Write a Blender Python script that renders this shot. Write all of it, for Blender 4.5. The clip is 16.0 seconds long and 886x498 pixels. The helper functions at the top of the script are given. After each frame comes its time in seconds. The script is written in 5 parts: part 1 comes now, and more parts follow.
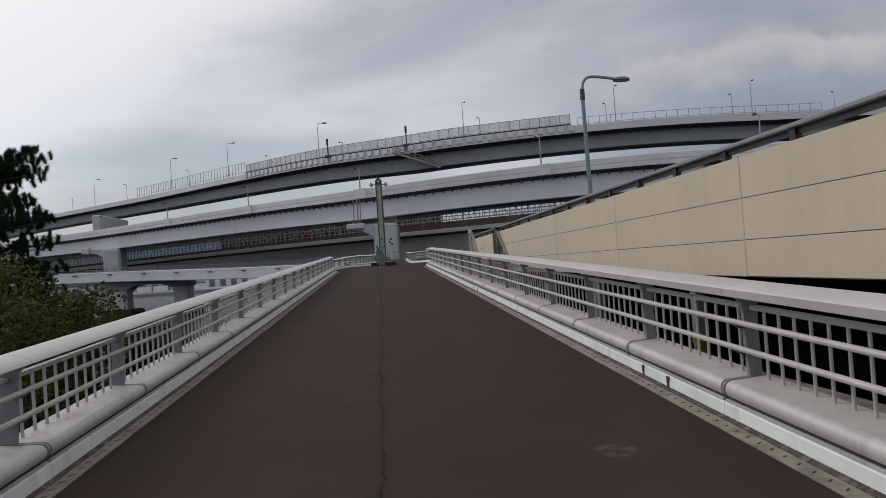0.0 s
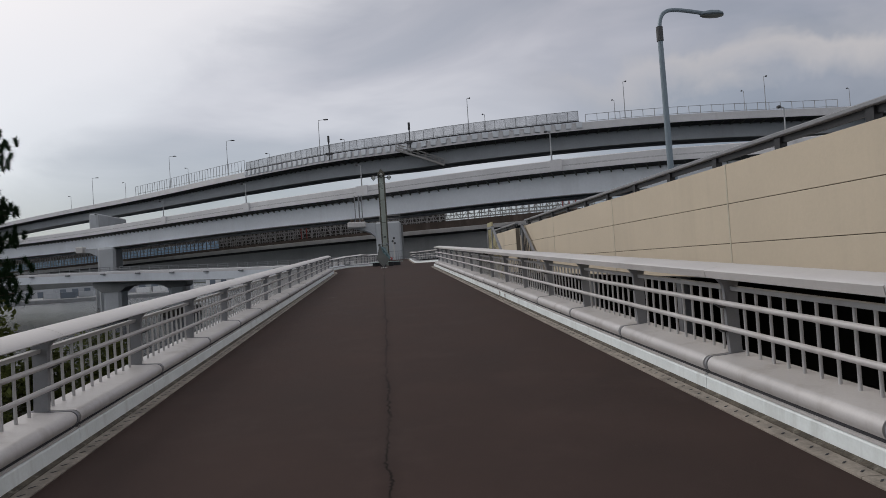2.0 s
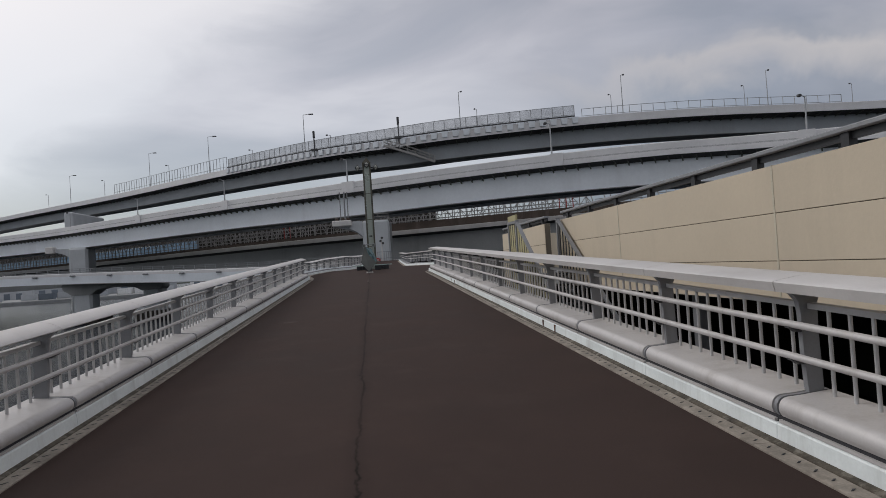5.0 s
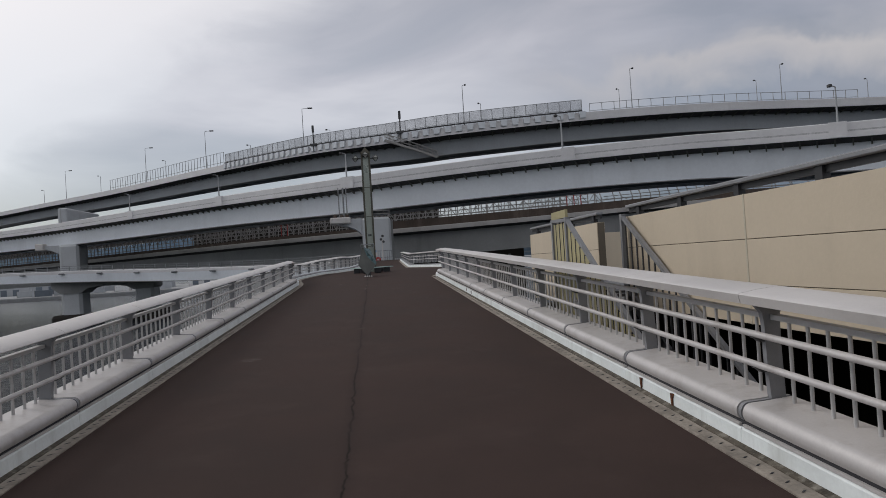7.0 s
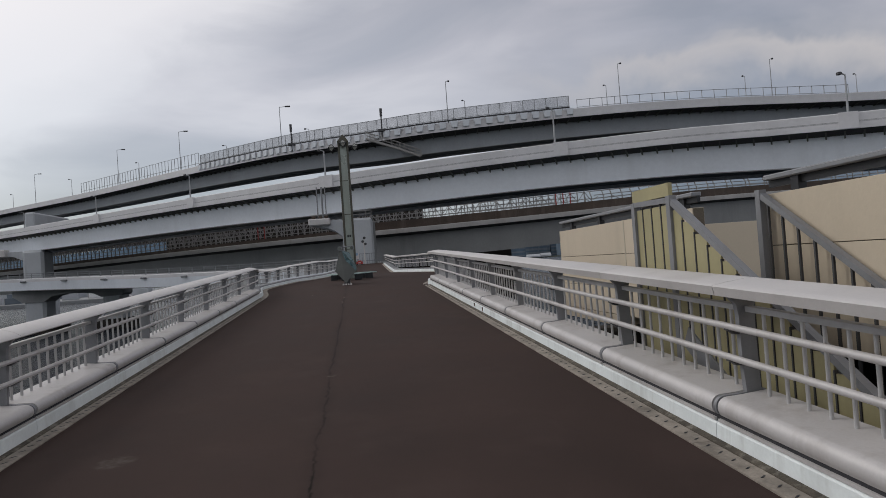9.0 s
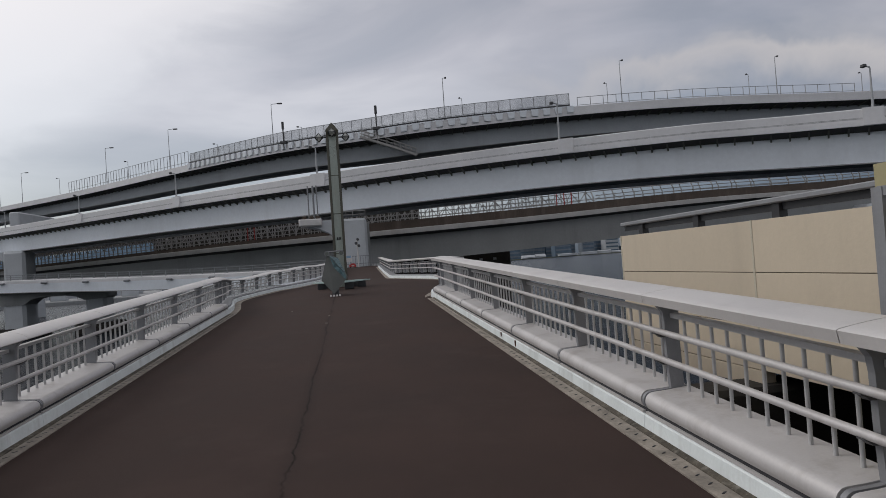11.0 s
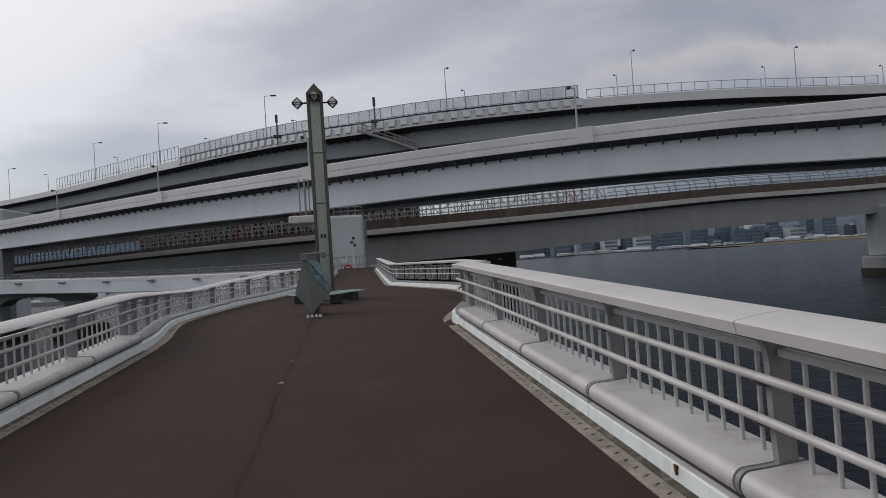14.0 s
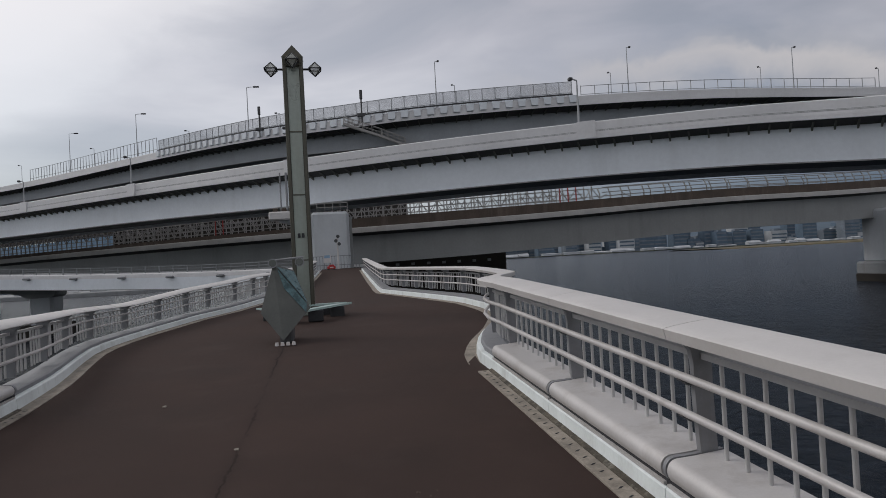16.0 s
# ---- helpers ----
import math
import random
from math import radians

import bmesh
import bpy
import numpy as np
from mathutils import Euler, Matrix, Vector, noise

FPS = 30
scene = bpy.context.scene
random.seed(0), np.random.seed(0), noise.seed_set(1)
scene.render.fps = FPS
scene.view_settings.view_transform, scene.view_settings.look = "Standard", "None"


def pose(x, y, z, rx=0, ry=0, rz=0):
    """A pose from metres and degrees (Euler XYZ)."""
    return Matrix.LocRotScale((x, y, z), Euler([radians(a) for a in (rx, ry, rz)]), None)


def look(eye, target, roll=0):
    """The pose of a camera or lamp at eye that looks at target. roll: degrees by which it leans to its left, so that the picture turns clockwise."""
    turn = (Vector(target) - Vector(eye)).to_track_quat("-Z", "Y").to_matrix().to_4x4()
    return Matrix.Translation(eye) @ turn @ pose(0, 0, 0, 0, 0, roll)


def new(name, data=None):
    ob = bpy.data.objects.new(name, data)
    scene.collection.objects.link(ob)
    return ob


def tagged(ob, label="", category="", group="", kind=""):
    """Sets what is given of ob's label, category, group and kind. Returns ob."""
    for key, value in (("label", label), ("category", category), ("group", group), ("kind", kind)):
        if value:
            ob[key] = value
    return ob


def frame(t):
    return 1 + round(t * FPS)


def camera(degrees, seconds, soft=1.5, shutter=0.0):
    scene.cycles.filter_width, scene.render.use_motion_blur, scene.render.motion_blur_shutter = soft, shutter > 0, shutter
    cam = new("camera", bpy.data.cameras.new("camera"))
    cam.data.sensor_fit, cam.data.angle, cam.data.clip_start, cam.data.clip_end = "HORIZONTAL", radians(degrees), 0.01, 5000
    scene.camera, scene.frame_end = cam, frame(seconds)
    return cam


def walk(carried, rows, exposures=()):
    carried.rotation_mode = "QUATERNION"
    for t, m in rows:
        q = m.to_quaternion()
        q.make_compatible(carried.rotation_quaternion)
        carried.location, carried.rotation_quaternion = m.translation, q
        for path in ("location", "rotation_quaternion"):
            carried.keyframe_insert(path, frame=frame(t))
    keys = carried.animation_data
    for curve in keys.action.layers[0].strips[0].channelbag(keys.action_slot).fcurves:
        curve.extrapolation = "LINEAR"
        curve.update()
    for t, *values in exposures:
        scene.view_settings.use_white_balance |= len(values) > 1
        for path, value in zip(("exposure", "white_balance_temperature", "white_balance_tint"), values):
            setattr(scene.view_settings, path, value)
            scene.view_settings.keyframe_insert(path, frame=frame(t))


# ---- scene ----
cam = camera(68.0, 16.0, soft=0.4)
PATH = [
    (0, (0.124, 0.320, 1.603), (0.317, 2.310, 1.648), -3.92),
    (0.5, (0.125, 1.219, 1.566), (0.307, 3.210, 1.617), -3.03),
    (1, (0.140, 2.072, 1.577), (0.317, 4.064, 1.627), -3.18),
    (1.5, (0.121, 3.016, 1.658), (0.304, 5.007, 1.705), -3.36),
    (2, (0.088, 3.954, 1.614), (0.275, 5.945, 1.661), -3.75),
    (2.5, (0.091, 4.859, 1.637), (0.292, 6.848, 1.685), -3.80),
    (3, (0.120, 5.735, 1.666), (0.342, 7.722, 1.718), -3.87),
    (3.5, (0.189, 6.650, 1.725), (0.416, 8.637, 1.774), -3.90),
    (4, (0.207, 7.565, 1.752), (0.428, 9.552, 1.800), -3.56),
    (4.5, (0.229, 8.467, 1.782), (0.451, 10.454, 1.828), -3.81),
    (7, (0.348, 13.097, 2.086), (0.567, 15.085, 2.123), -3.54),
    (7.5, (0.376, 14.153, 2.106), (0.617, 16.138, 2.142), -3.85),
    (8, (0.404, 15.212, 2.139), (0.656, 17.196, 2.174), -3.92),
    (8.5, (0.433, 16.263, 2.155), (0.697, 18.245, 2.194), -4.04),
    (11, (0.621, 20.590, 2.412), (0.910, 22.569, 2.453), -4.03),
    (11.5, (0.685, 21.473, 2.443), (0.992, 23.449, 2.487), -3.58),
    (12, (0.718, 22.392, 2.470), (1.017, 24.369, 2.515), -4.02),
    (12.5, (0.755, 23.359, 2.502), (0.992, 25.344, 2.547), -3.41),
    (13, (0.823, 24.372, 2.532), (1.058, 26.358, 2.572), -3.58),
    (13.5, (0.882, 25.353, 2.546), (1.130, 27.337, 2.583), -3.42),
    (14, (0.930, 26.299, 2.610), (1.224, 28.277, 2.649), -3.85),
    (14.5, (0.971, 27.230, 2.642), (1.278, 29.206, 2.682), -3.53),
    (15, (0.980, 28.098, 2.690), (1.309, 30.070, 2.721), -3.75),
    (15.5, (0.965, 28.963, 2.731), (1.295, 30.935, 2.761), -3.40),
    (16, (0.947, 29.822, 2.842), (1.288, 31.792, 2.874), -3.12),
]
walk(cam, [(t, look(eye, target, roll)) for t, eye, target, roll in PATH])

# ---------------------------------------------------------------- light
world = bpy.data.worlds.new("overcast")
scene.world = world
world.use_nodes = True
wn, wl = world.node_tree.nodes, world.node_tree.links
wn.clear()


def nd(nodes, kind, **props):
    n = nodes.new(kind)
    for k, v in props.items():
        if k == "inputs":
            for key, val in v.items():
                n.inputs[key].default_value = val
        elif k == "operation":
            n.operation = v
        elif k == "sky_type":
            n.sky_type = v
        elif k == "data_type":
            n.data_type = v
        elif k == "blend_type":
            n.blend_type = v
        elif k == "noise_dimensions":
            n.noise_dimensions = v
    return n


def ramp(nodes, stops):
    r = nodes.new("ShaderNodeValToRGB")
    e = r.color_ramp.elements
    while len(e) < len(stops):
        e.new(0.5)
    for el, (p, c) in zip(e, stops):
        el.position = p
        el.color = (*c, 1) if len(c) == 3 else c
    return r


sky = nd(wn, "ShaderNodeTexSky", sky_type="NISHITA")
sky.sun_disc = False
sky.sun_elevation, sky.sun_rotation = radians(38), radians(-42)
tc = wn.new("ShaderNodeTexCoord")
stretch = wn.new("ShaderNodeMapping")
stretch.inputs["Scale"].default_value = (1.0, 1.0, 2.6)
stretch.inputs["Rotation"].default_value = (0, radians(-34), 0)
wl.new(tc.outputs["Generated"], stretch.inputs["Vector"])
cloud = nd(wn, "ShaderNodeTexNoise", inputs={"Scale": 1.9, "Detail": 5.0, "Roughness": 0.5, "Distortion": 0.7})
wl.new(stretch.outputs["Vector"], cloud.inputs["Vector"])
shade = ramp(wn, [(0.34, (0.285, 0.280, 0.292)), (0.47, (0.345, 0.333, 0.338)), (0.56, (0.42, 0.396, 0.398)), (0.68, (0.55, 0.518, 0.510))])
wl.new(cloud.outputs["Fac"], shade.inputs["Fac"])
# direction of the sun behind the cloud
glow_dir = nd(wn, "ShaderNodeVectorMath", operation="DOT_PRODUCT")
wl.new(tc.outputs["Generated"], glow_dir.inputs[0])
glow_dir.inputs[1].default_value = Vector((-0.50, 0.78, 0.36)).normalized()
# thin bright cloud to the west with a slanting, ragged edge
edge_dir = nd(wn, "ShaderNodeVectorMath", operation="DOT_PRODUCT")
wl.new(tc.outputs["Generated"], edge_dir.inputs[0])
edge_dir.inputs[1].default_value = (-0.456, -0.347, 0.820)
rag = nd(wn, "ShaderNodeTexNoise", inputs={"Scale": 4.5, "Detail": 6.0, "Roughness": 0.55, "Distortion": 0.4})
wl.new(stretch.outputs["Vector"], rag.inputs["Vector"])
edge_rag = nd(wn, "ShaderNodeMath", operation="MULTIPLY_ADD", inputs={1: 0.28, 2: 0.31})
wl.new(rag.outputs["Fac"], edge_rag.inputs[0])
edge_at = nd(wn, "ShaderNodeMath", operation="MULTIPLY_ADD", inputs={1: 2.0})
wl.new(edge_dir.outputs["Value"], edge_at.inputs[0])
wl.new(edge_rag.outputs[0], edge_at.inputs[2])
glow = ramp(wn, [(0.34, (0, 0, 0)), (0.43, (0.30, 0.30, 0.30)), (0.53, (0.82, 0.82, 0.82)), (0.64, (1, 1, 1))])
wl.new(edge_at.outputs[0], glow.inputs["Fac"])
veil = nd(wn, "ShaderNodeMix", data_type="RGBA")
wl.new(glow.outputs["Color"], veil.inputs["Factor"])
wl.new(shade.outputs["Color"], veil.inputs[6])
veil.inputs[7].default_value = (0.655, 0.637, 0.624, 1)
# the cloud thickens away from the sun
thick = ramp(wn, [(0.0, (0.69, 0.69, 0.70)), (0.30, (0.70, 0.70, 0.71)), (0.45, (0.60, 0.62, 0.66)), (0.66, (0.74, 0.745, 0.76)), (0.86, (0.82, 0.82, 0.82)), (1.0, (0.82, 0.82, 0.82))])
wl.new(glow_dir.outputs["Value"], thick.inputs["Fac"])
heavy = nd(wn, "ShaderNodeMix", data_type="RGBA", blend_type="MULTIPLY", inputs={"Factor": 1.0})
wl.new(veil.outputs[2], heavy.inputs[6])
wl.new(thick.outputs["Color"], heavy.inputs[7])
clear = nd(wn, "ShaderNodeMix", data_type="RGBA", blend_type="ADD", inputs={"Factor": 0.03})
wl.new(heavy.outputs[2], clear.inputs[6])
wl.new(sky.outputs["Color"], clear.inputs[7])
# the cloud sheet by height
up_sep = wn.new("ShaderNodeSeparateXYZ")
wl.new(tc.outputs["Generated"], up_sep.inputs[0])
lift = ramp(wn, [(0.0, (0.27, 0.30, 0.33)), (0.15, (0.395, 0.405, 0.42)), (0.42, (0.500, 0.482, 0.470)), (0.75, (0.36,) * 3), (1.0, (0.30,) * 3)])
wl.new(up_sep.outputs["Z"], lift.inputs["Fac"])
zen = nd(wn, "ShaderNodeMix", data_type="RGBA", blend_type="MULTIPLY", inputs={"Factor": 1.0})
wl.new(clear.outputs[2], zen.inputs[6])
wl.new(lift.outputs["Color"], zen.inputs[7])
# the low north-east sky, mostly hidden, is dimmed so that the water reflects darker
low_dim_dir = nd(wn, "ShaderNodeVectorMath", operation="DOT_PRODUCT")
wl.new(tc.outputs["Generated"], low_dim_dir.inputs[0])
low_dim_dir.inputs[1].default_value = Vector((0.80, 0.60, -1.60)).normalized()
low_dim = ramp(wn, [(0.30, (0, 0, 0)), (0.46, (1, 1, 1))])
wl.new(low_dim_dir.outputs["Value"], low_dim.inputs["Fac"])
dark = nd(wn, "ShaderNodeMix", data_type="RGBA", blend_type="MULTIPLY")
wl.new(low_dim.outputs["Color"], dark.inputs["Factor"])
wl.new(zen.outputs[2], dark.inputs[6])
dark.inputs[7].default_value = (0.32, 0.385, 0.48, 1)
# a lit bank of puffy cloud low in the east
puff_dir = nd(wn, "ShaderNodeVectorMath", operation="DOT_PRODUCT")
wl.new(tc.outputs["Generated"], puff_dir.inputs[0])
puff_dir.inputs[1].default_value = (-0.068, -0.248, 0.966)
puff_noise = nd(wn, "ShaderNodeTexNoise", inputs={"Scale": 6.5, "Detail": 5.0, "Roughness": 0.55, "Distortion": 0.3})
wl.new(tc.outputs["Generated"], puff_noise.inputs["Vector"])
puff_at = nd(wn, "ShaderNodeMath", operation="MULTIPLY_ADD", inputs={1: 0.16})
wl.new(puff_noise.outputs["Fac"], puff_at.inputs[0])
wl.new(puff_dir.outputs["Value"], puff_at.inputs[2])
puff = ramp(wn, [(0.035, (0, 0, 0)), (0.062, (0.75,) * 3), (0.080, (1, 1, 1)), (0.098, (0.25,) * 3), (0.125, (0, 0, 0))])
wl.new(puff_at.outputs[0], puff.inputs["Fac"])
puff_side = wn.new("ShaderNodeSeparateXYZ")
wl.new(tc.outputs["Generated"], puff_side.inputs[0])
puff_east = ramp(wn, [(0.20, (0, 0, 0)), (0.42, (0.55,) * 3), (0.60, (0.75,) * 3)])
wl.new(puff_side.outputs["X"], puff_east.inputs["Fac"])
puff_amount = nd(wn, "ShaderNodeMath", operation="MULTIPLY")
wl.new(puff.outputs["Color"], puff_amount.inputs[0])
wl.new(puff_east.outputs["Color"], puff_amount.inputs[1])
lit = nd(wn, "ShaderNodeMix", data_type="RGBA")
wl.new(puff_amount.outputs[0], lit.inputs["Factor"])
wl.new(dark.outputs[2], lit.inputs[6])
lit.inputs[7].default_value = (0.232, 0.221, 0.222, 1)
back = wn.new("ShaderNodeBackground")
back.inputs["Strength"].default_value = 2.45
wout = wn.new("ShaderNodeOutputWorld")
wl.new(lit.outputs[2], back.inputs["Color"])
wl.new(back.outputs["Background"], wout.inputs["Surface"])

sun = new("sun", bpy.data.lights.new("sun", "SUN"))
sun.data.energy, sun.data.angle, sun.data.color = 1.0, radians(25), (1.0, 0.97, 0.93)
sun.matrix_world = look((-26, 14, 24), (0, 0, 0))


# ---------------------------------------------------------------- materials
def mat(name, color, rough=0.6, metal=0.0, scale=3.0, vary=0.12, fine=40.0, bump=0.02, stain=None, stain_amount=0.0, streak=False, spec=0.5):
    """Colour with variation at two scales, fine relief and optional stains."""
    m = bpy.data.materials.new(name)
    m.use_nodes = True
    ns, ln = m.node_tree.nodes, m.node_tree.links
    b = ns["Principled BSDF"]
    b.inputs["Metallic"].default_value = metal
    b.inputs["Specular IOR Level"].default_value = spec
    geo = ns.new("ShaderNodeNewGeometry")
    big = nd(ns, "ShaderNodeTexNoise", inputs={"Scale": scale, "Detail": 4.0, "Roughness": 0.6})
    small = nd(ns, "ShaderNodeTexNoise", inputs={"Scale": fine, "Detail": 3.0, "Roughness": 0.6})
    ln.new(geo.outputs["Position"], big.inputs["Vector"])
    ln.new(geo.outputs["Position"], small.inputs["Vector"])
    lo = tuple(c * (1 - vary) for c in color)
    hi = tuple(min(1, c * (1 + vary)) for c in color)
    r1 = ramp(ns, [(0.3, lo), (0.7, hi)])
    ln.new(big.outputs["Fac"], r1.inputs["Fac"])
    mul = nd(ns, "ShaderNodeMix", data_type="RGBA", blend_type="MULTIPLY", inputs={"Factor": 1.0})
    r2 = ramp(ns, [(0.25, (1 - vary,) * 3), (0.75, (1, 1, 1))])
    ln.new(small.outputs["Fac"], r2.inputs["Fac"])
    ln.new(r1.outputs["Color"], mul.inputs[6])
    ln.new(r2.outputs["Color"], mul.inputs[7])
    col = mul.outputs[2]
    if stain:
        mp = ns.new("ShaderNodeMapping")
        mp.inputs["Scale"].default_value = (1, 1, 0.12) if streak else (1, 1, 1)
        ln.new(geo.outputs["Position"], mp.inputs["Vector"])
        sn = nd(ns, "ShaderNodeTexNoise", inputs={"Scale": scale * 1.7, "Detail": 5.0, "Roughness": 0.65})
        ln.new(mp.outputs["Vector"], sn.inputs["Vector"])
        rs = ramp(ns, [(0.52, (0, 0, 0)), (0.75, (stain_amount,) * 3)])
        ln.new(sn.outputs["Fac"], rs.inputs["Fac"])
        mx = nd(ns, "ShaderNodeMix", data_type="RGBA")
        ln.new(rs.outputs["Color"], mx.inputs["Factor"])
        ln.new(col, mx.inputs[6])
        mx.inputs[7].default_value = (*stain, 1)
        col = mx.outputs[2]
    ln.new(col, b.inputs["Base Color"])
    rr = ramp(ns, [(0.2, (max(0, rough - 0.1),) * 3), (0.8, (min(1, rough + 0.1),) * 3)])
    ln.new(big.outputs["Fac"], rr.inputs["Fac"])
    ln.new(rr.outputs["Color"], b.inputs["Roughness"])
    if bump:
        bp = ns.new("ShaderNodeBump")
        bp.inputs["Strength"].default_value = 0.5
        bp.inputs["Distance"].default_value = bump
        ln.new(small.outputs["Fac"], bp.inputs["Height"])
        ln.new(bp.outputs["Normal"], b.inputs["Normal"])
    return m


M_SILVER = mat("silver_paint", (0.565, 0.545, 0.54), 0.45, 0.12, 2.0, 0.08, 60, 0.001, (0.27, 0.235, 0.21), 0.5, True)
M_POST = mat("grey_painted_steel", (0.25, 0.255, 0.27), 0.5, 0.15, 3.0, 0.10, 70, 0.001, (0.14, 0.13, 0.13), 0.4, True)
M_BARS = mat("light_grey_bars", (0.50, 0.495, 0.495), 0.5, 0.1, 3.0, 0.08, 60, 0.001)
M_CAP = mat("pale_handrail", (0.615, 0.592, 0.582), 0.5, 0.1, 1.2, 0.06, 50, 0.001, (0.38, 0.36, 0.34), 0.3)
M_KERB = mat("white_kerb_paint", (0.80, 0.85, 0.855), 0.55, 0.0, 2.2, 0.08, 40, 0.002, (0.30, 0.29, 0.26), 0.35, True)
M_GUTTER = mat("gutter_concrete", (0.34, 0.30, 0.255), 0.85, 0.0, 4.0, 0.32, 45, 0.006, (0.13, 0.11, 0.09), 0.7)
M_DIRT = mat("mossy_dirt", (0.10, 0.085, 0.065), 0.95, 0, 6.0, 0.5, 60, 0.01, (0.28, 0.26, 0.22), 0.9)
M_GROOVE = mat("dark_groove_fill", (0.03, 0.03, 0.035), 0.8)
M_RUST = mat("rust", (0.11, 0.030, 0.010), 0.9, 0, 25, 0.5, 90, 0.004, (0.42, 0.16, 0.03), 0.9)
M_BEIGE = mat("beige_panel", (0.585, 0.50, 0.385), 0.7, 0.0, 0.5, 0.05, 25, 0.003, (0.37, 0.32, 0.25), 0.35, True)
M_SEAM = mat("dark_seam", (0.15, 0.125, 0.095), 0.9)
M_SEALANT = mat("pale_sealant", (0.55, 0.50, 0.40), 0.8)
M_WHITE = mat("white_girder", (0.78, 0.815, 0.86), 0.55, 0.0, 0.12, 0.07, 3.0, 0.004, (0.50, 0.51, 0.52), 0.35, True)
# girder grey deepened by the shade under the high road's wide overhang
M_SHADEGIRDER = mat("shaded_steel_girder", (0.33, 0.35, 0.375), 0.6, 0.0, 0.12, 0.10, 3.0, 0.004, (0.22, 0.22, 0.22), 0.4, True)
M_PALE = mat("pale_parapet", (0.74, 0.73, 0.74), 0.65, 0.0, 0.25, 0.07, 4.0, 0.004, (0.56, 0.54, 0.53), 0.4, True)
M_CONC = mat("grey_concrete", (0.30, 0.31, 0.32), 0.85, 0.0, 0.3, 0.12, 6.0, 0.01, (0.17, 0.16, 0.15), 0.5, True)
M_EDGE = mat("weathered_edge_concrete", (0.50, 0.485, 0.47), 0.85, 0.0, 0.3, 0.12, 6.0, 0.01, (0.30, 0.26, 0.23), 0.5, True)
M_GREY = mat("grey_girder", (0.27, 0.275, 0.275), 0.6, 0.0, 0.2, 0.10, 4.0, 0.004, (0.13, 0.13, 0.13), 0.4, True)
# slab underside and olive brackets: the shade under the slab is in their colours
M_SOFFIT = mat("shaded_soffit", (0.06, 0.06, 0.058), 0.8, 0.0, 0.3, 0.2, 5.0, 0.004, (0.05, 0.05, 0.045), 0.5)
M_BRACKET = mat("shaded_bracket_steel", (0.13, 0.13, 0.115), 0.7, 0.0, 0.3, 0.2, 5.0, 0.004, (0.06, 0.06, 0.05), 0.5)
M_DARKSTEEL = mat("dark_steel", (0.075, 0.075, 0.08), 0.6, 0.1, 1.0, 0.2, 12, 0.004)
M_BROWN = mat("weathered_brown_wall", (0.10, 0.075, 0.06), 0.85, 0.0, 0.4, 0.25, 5.0, 0.006, (0.22, 0.18, 0.15), 0.4, True)
M_SCREEN = mat("dark_sheeting", (0.055, 0.048, 0.042), 0.9, 0.0, 0.5, 0.35, 3.0, 0.01)
M_TRUSS = mat("galvanised_truss", (0.33, 0.32, 0.31), 0.6, 0.2, 0.6, 0.15, 8, 0.003)
M_REDSTEEL = mat("red_steel", (0.36, 0.04, 0.035), 0.6, 0, 1, 0.15, 8, 0.002)
M_LAMP = mat("lamp_pole_blue_grey", (0.20, 0.25, 0.29), 0.5, 0.3, 2.0, 0.08, 30, 0.001)
M_FARPOLE = mat("grey_pole", (0.40, 0.41, 0.425), 0.6, 0.2, 1.0, 0.08, 30, 0.001)
M_BLACK = mat("black_rail", (0.025, 0.026, 0.03), 0.5, 0.2, 2.0, 0.1, 40, 0.001)
M_PANEL = mat("grey_green_panel", (0.30, 0.33, 0.30), 0.32, 0.5, 0.8, 0.12, 12, 0.001, (0.17, 0.16, 0.13), 0.6, True)
M_BRONZE = mat("bronze_green_steel", (0.085, 0.082, 0.065), 0.4, 0.45, 1.6, 0.2, 25, 0.002, (0.09, 0.075, 0.055), 0.6, True)
M_STONE = mat("sign_stand_metal", (0.10, 0.105, 0.10), 0.45, 0.45, 2.0, 0.15, 30, 0.002)
M_BENCH = mat("pale_green_bench", (0.40, 0.52, 0.50), 0.5, 0, 3, 0.06, 40, 0.001)
# near black: shade under terrace and road, also tide stain on pier feet
M_DARKCONC = mat("dark_shade_and_tide_concrete", (0.035, 0.03, 0.025), 0.9, 0, 0.8, 0.3, 10, 0.02)
M_YELLOW = mat("yellow_panel", (0.38, 0.34, 0.19), 0.6, 0, 1.5, 0.08, 30, 0.002)
M_HAZARD = mat("hazard_yellow", (0.22, 0.16, 0.03), 0.6, 0, 4, 0.1, 30, 0.001)
M_CYAN = mat("sign_print", (0.085, 0.17, 0.19), 0.3, 0, 8, 0.5, 40, 0)
M_BARK = mat("pine_bark", (0.09, 0.06, 0.045), 0.95, 0, 4, 0.3, 25, 0.02)
M_PINE = mat("pine_needles", (0.018, 0.038, 0.015), 0.8, 0, 2.0, 0.35, 20, 0, spec=0.08)
M_LEAF = mat("shrub_leaves", (0.088, 0.102, 0.030), 0.8, 0, 2.0, 0.5, 20, 0, spec=0.08)
M_SOIL = mat("soil_and_grass", (0.07, 0.075, 0.045), 0.95, 0, 0.8, 0.35, 12, 0.05)
M_SPIT = mat("spit_earth_and_scrub", (0.15, 0.12, 0.065), 0.95, 0, 0.05, 0.45, 0.4, 0, (0.07, 0.09, 0.035), 0.9)
M_FARLAND = mat("far_shore", (0.16, 0.17, 0.13), 0.95, 0, 0.02, 0.3, 0.3, 0)
# the haze of distance is mixed into these facade and shed colours
M_CITY_A = mat("hazy_facade_pale", (0.42, 0.44, 0.47), 0.9, 0, 0.05, 0.12, 0.25, 0)
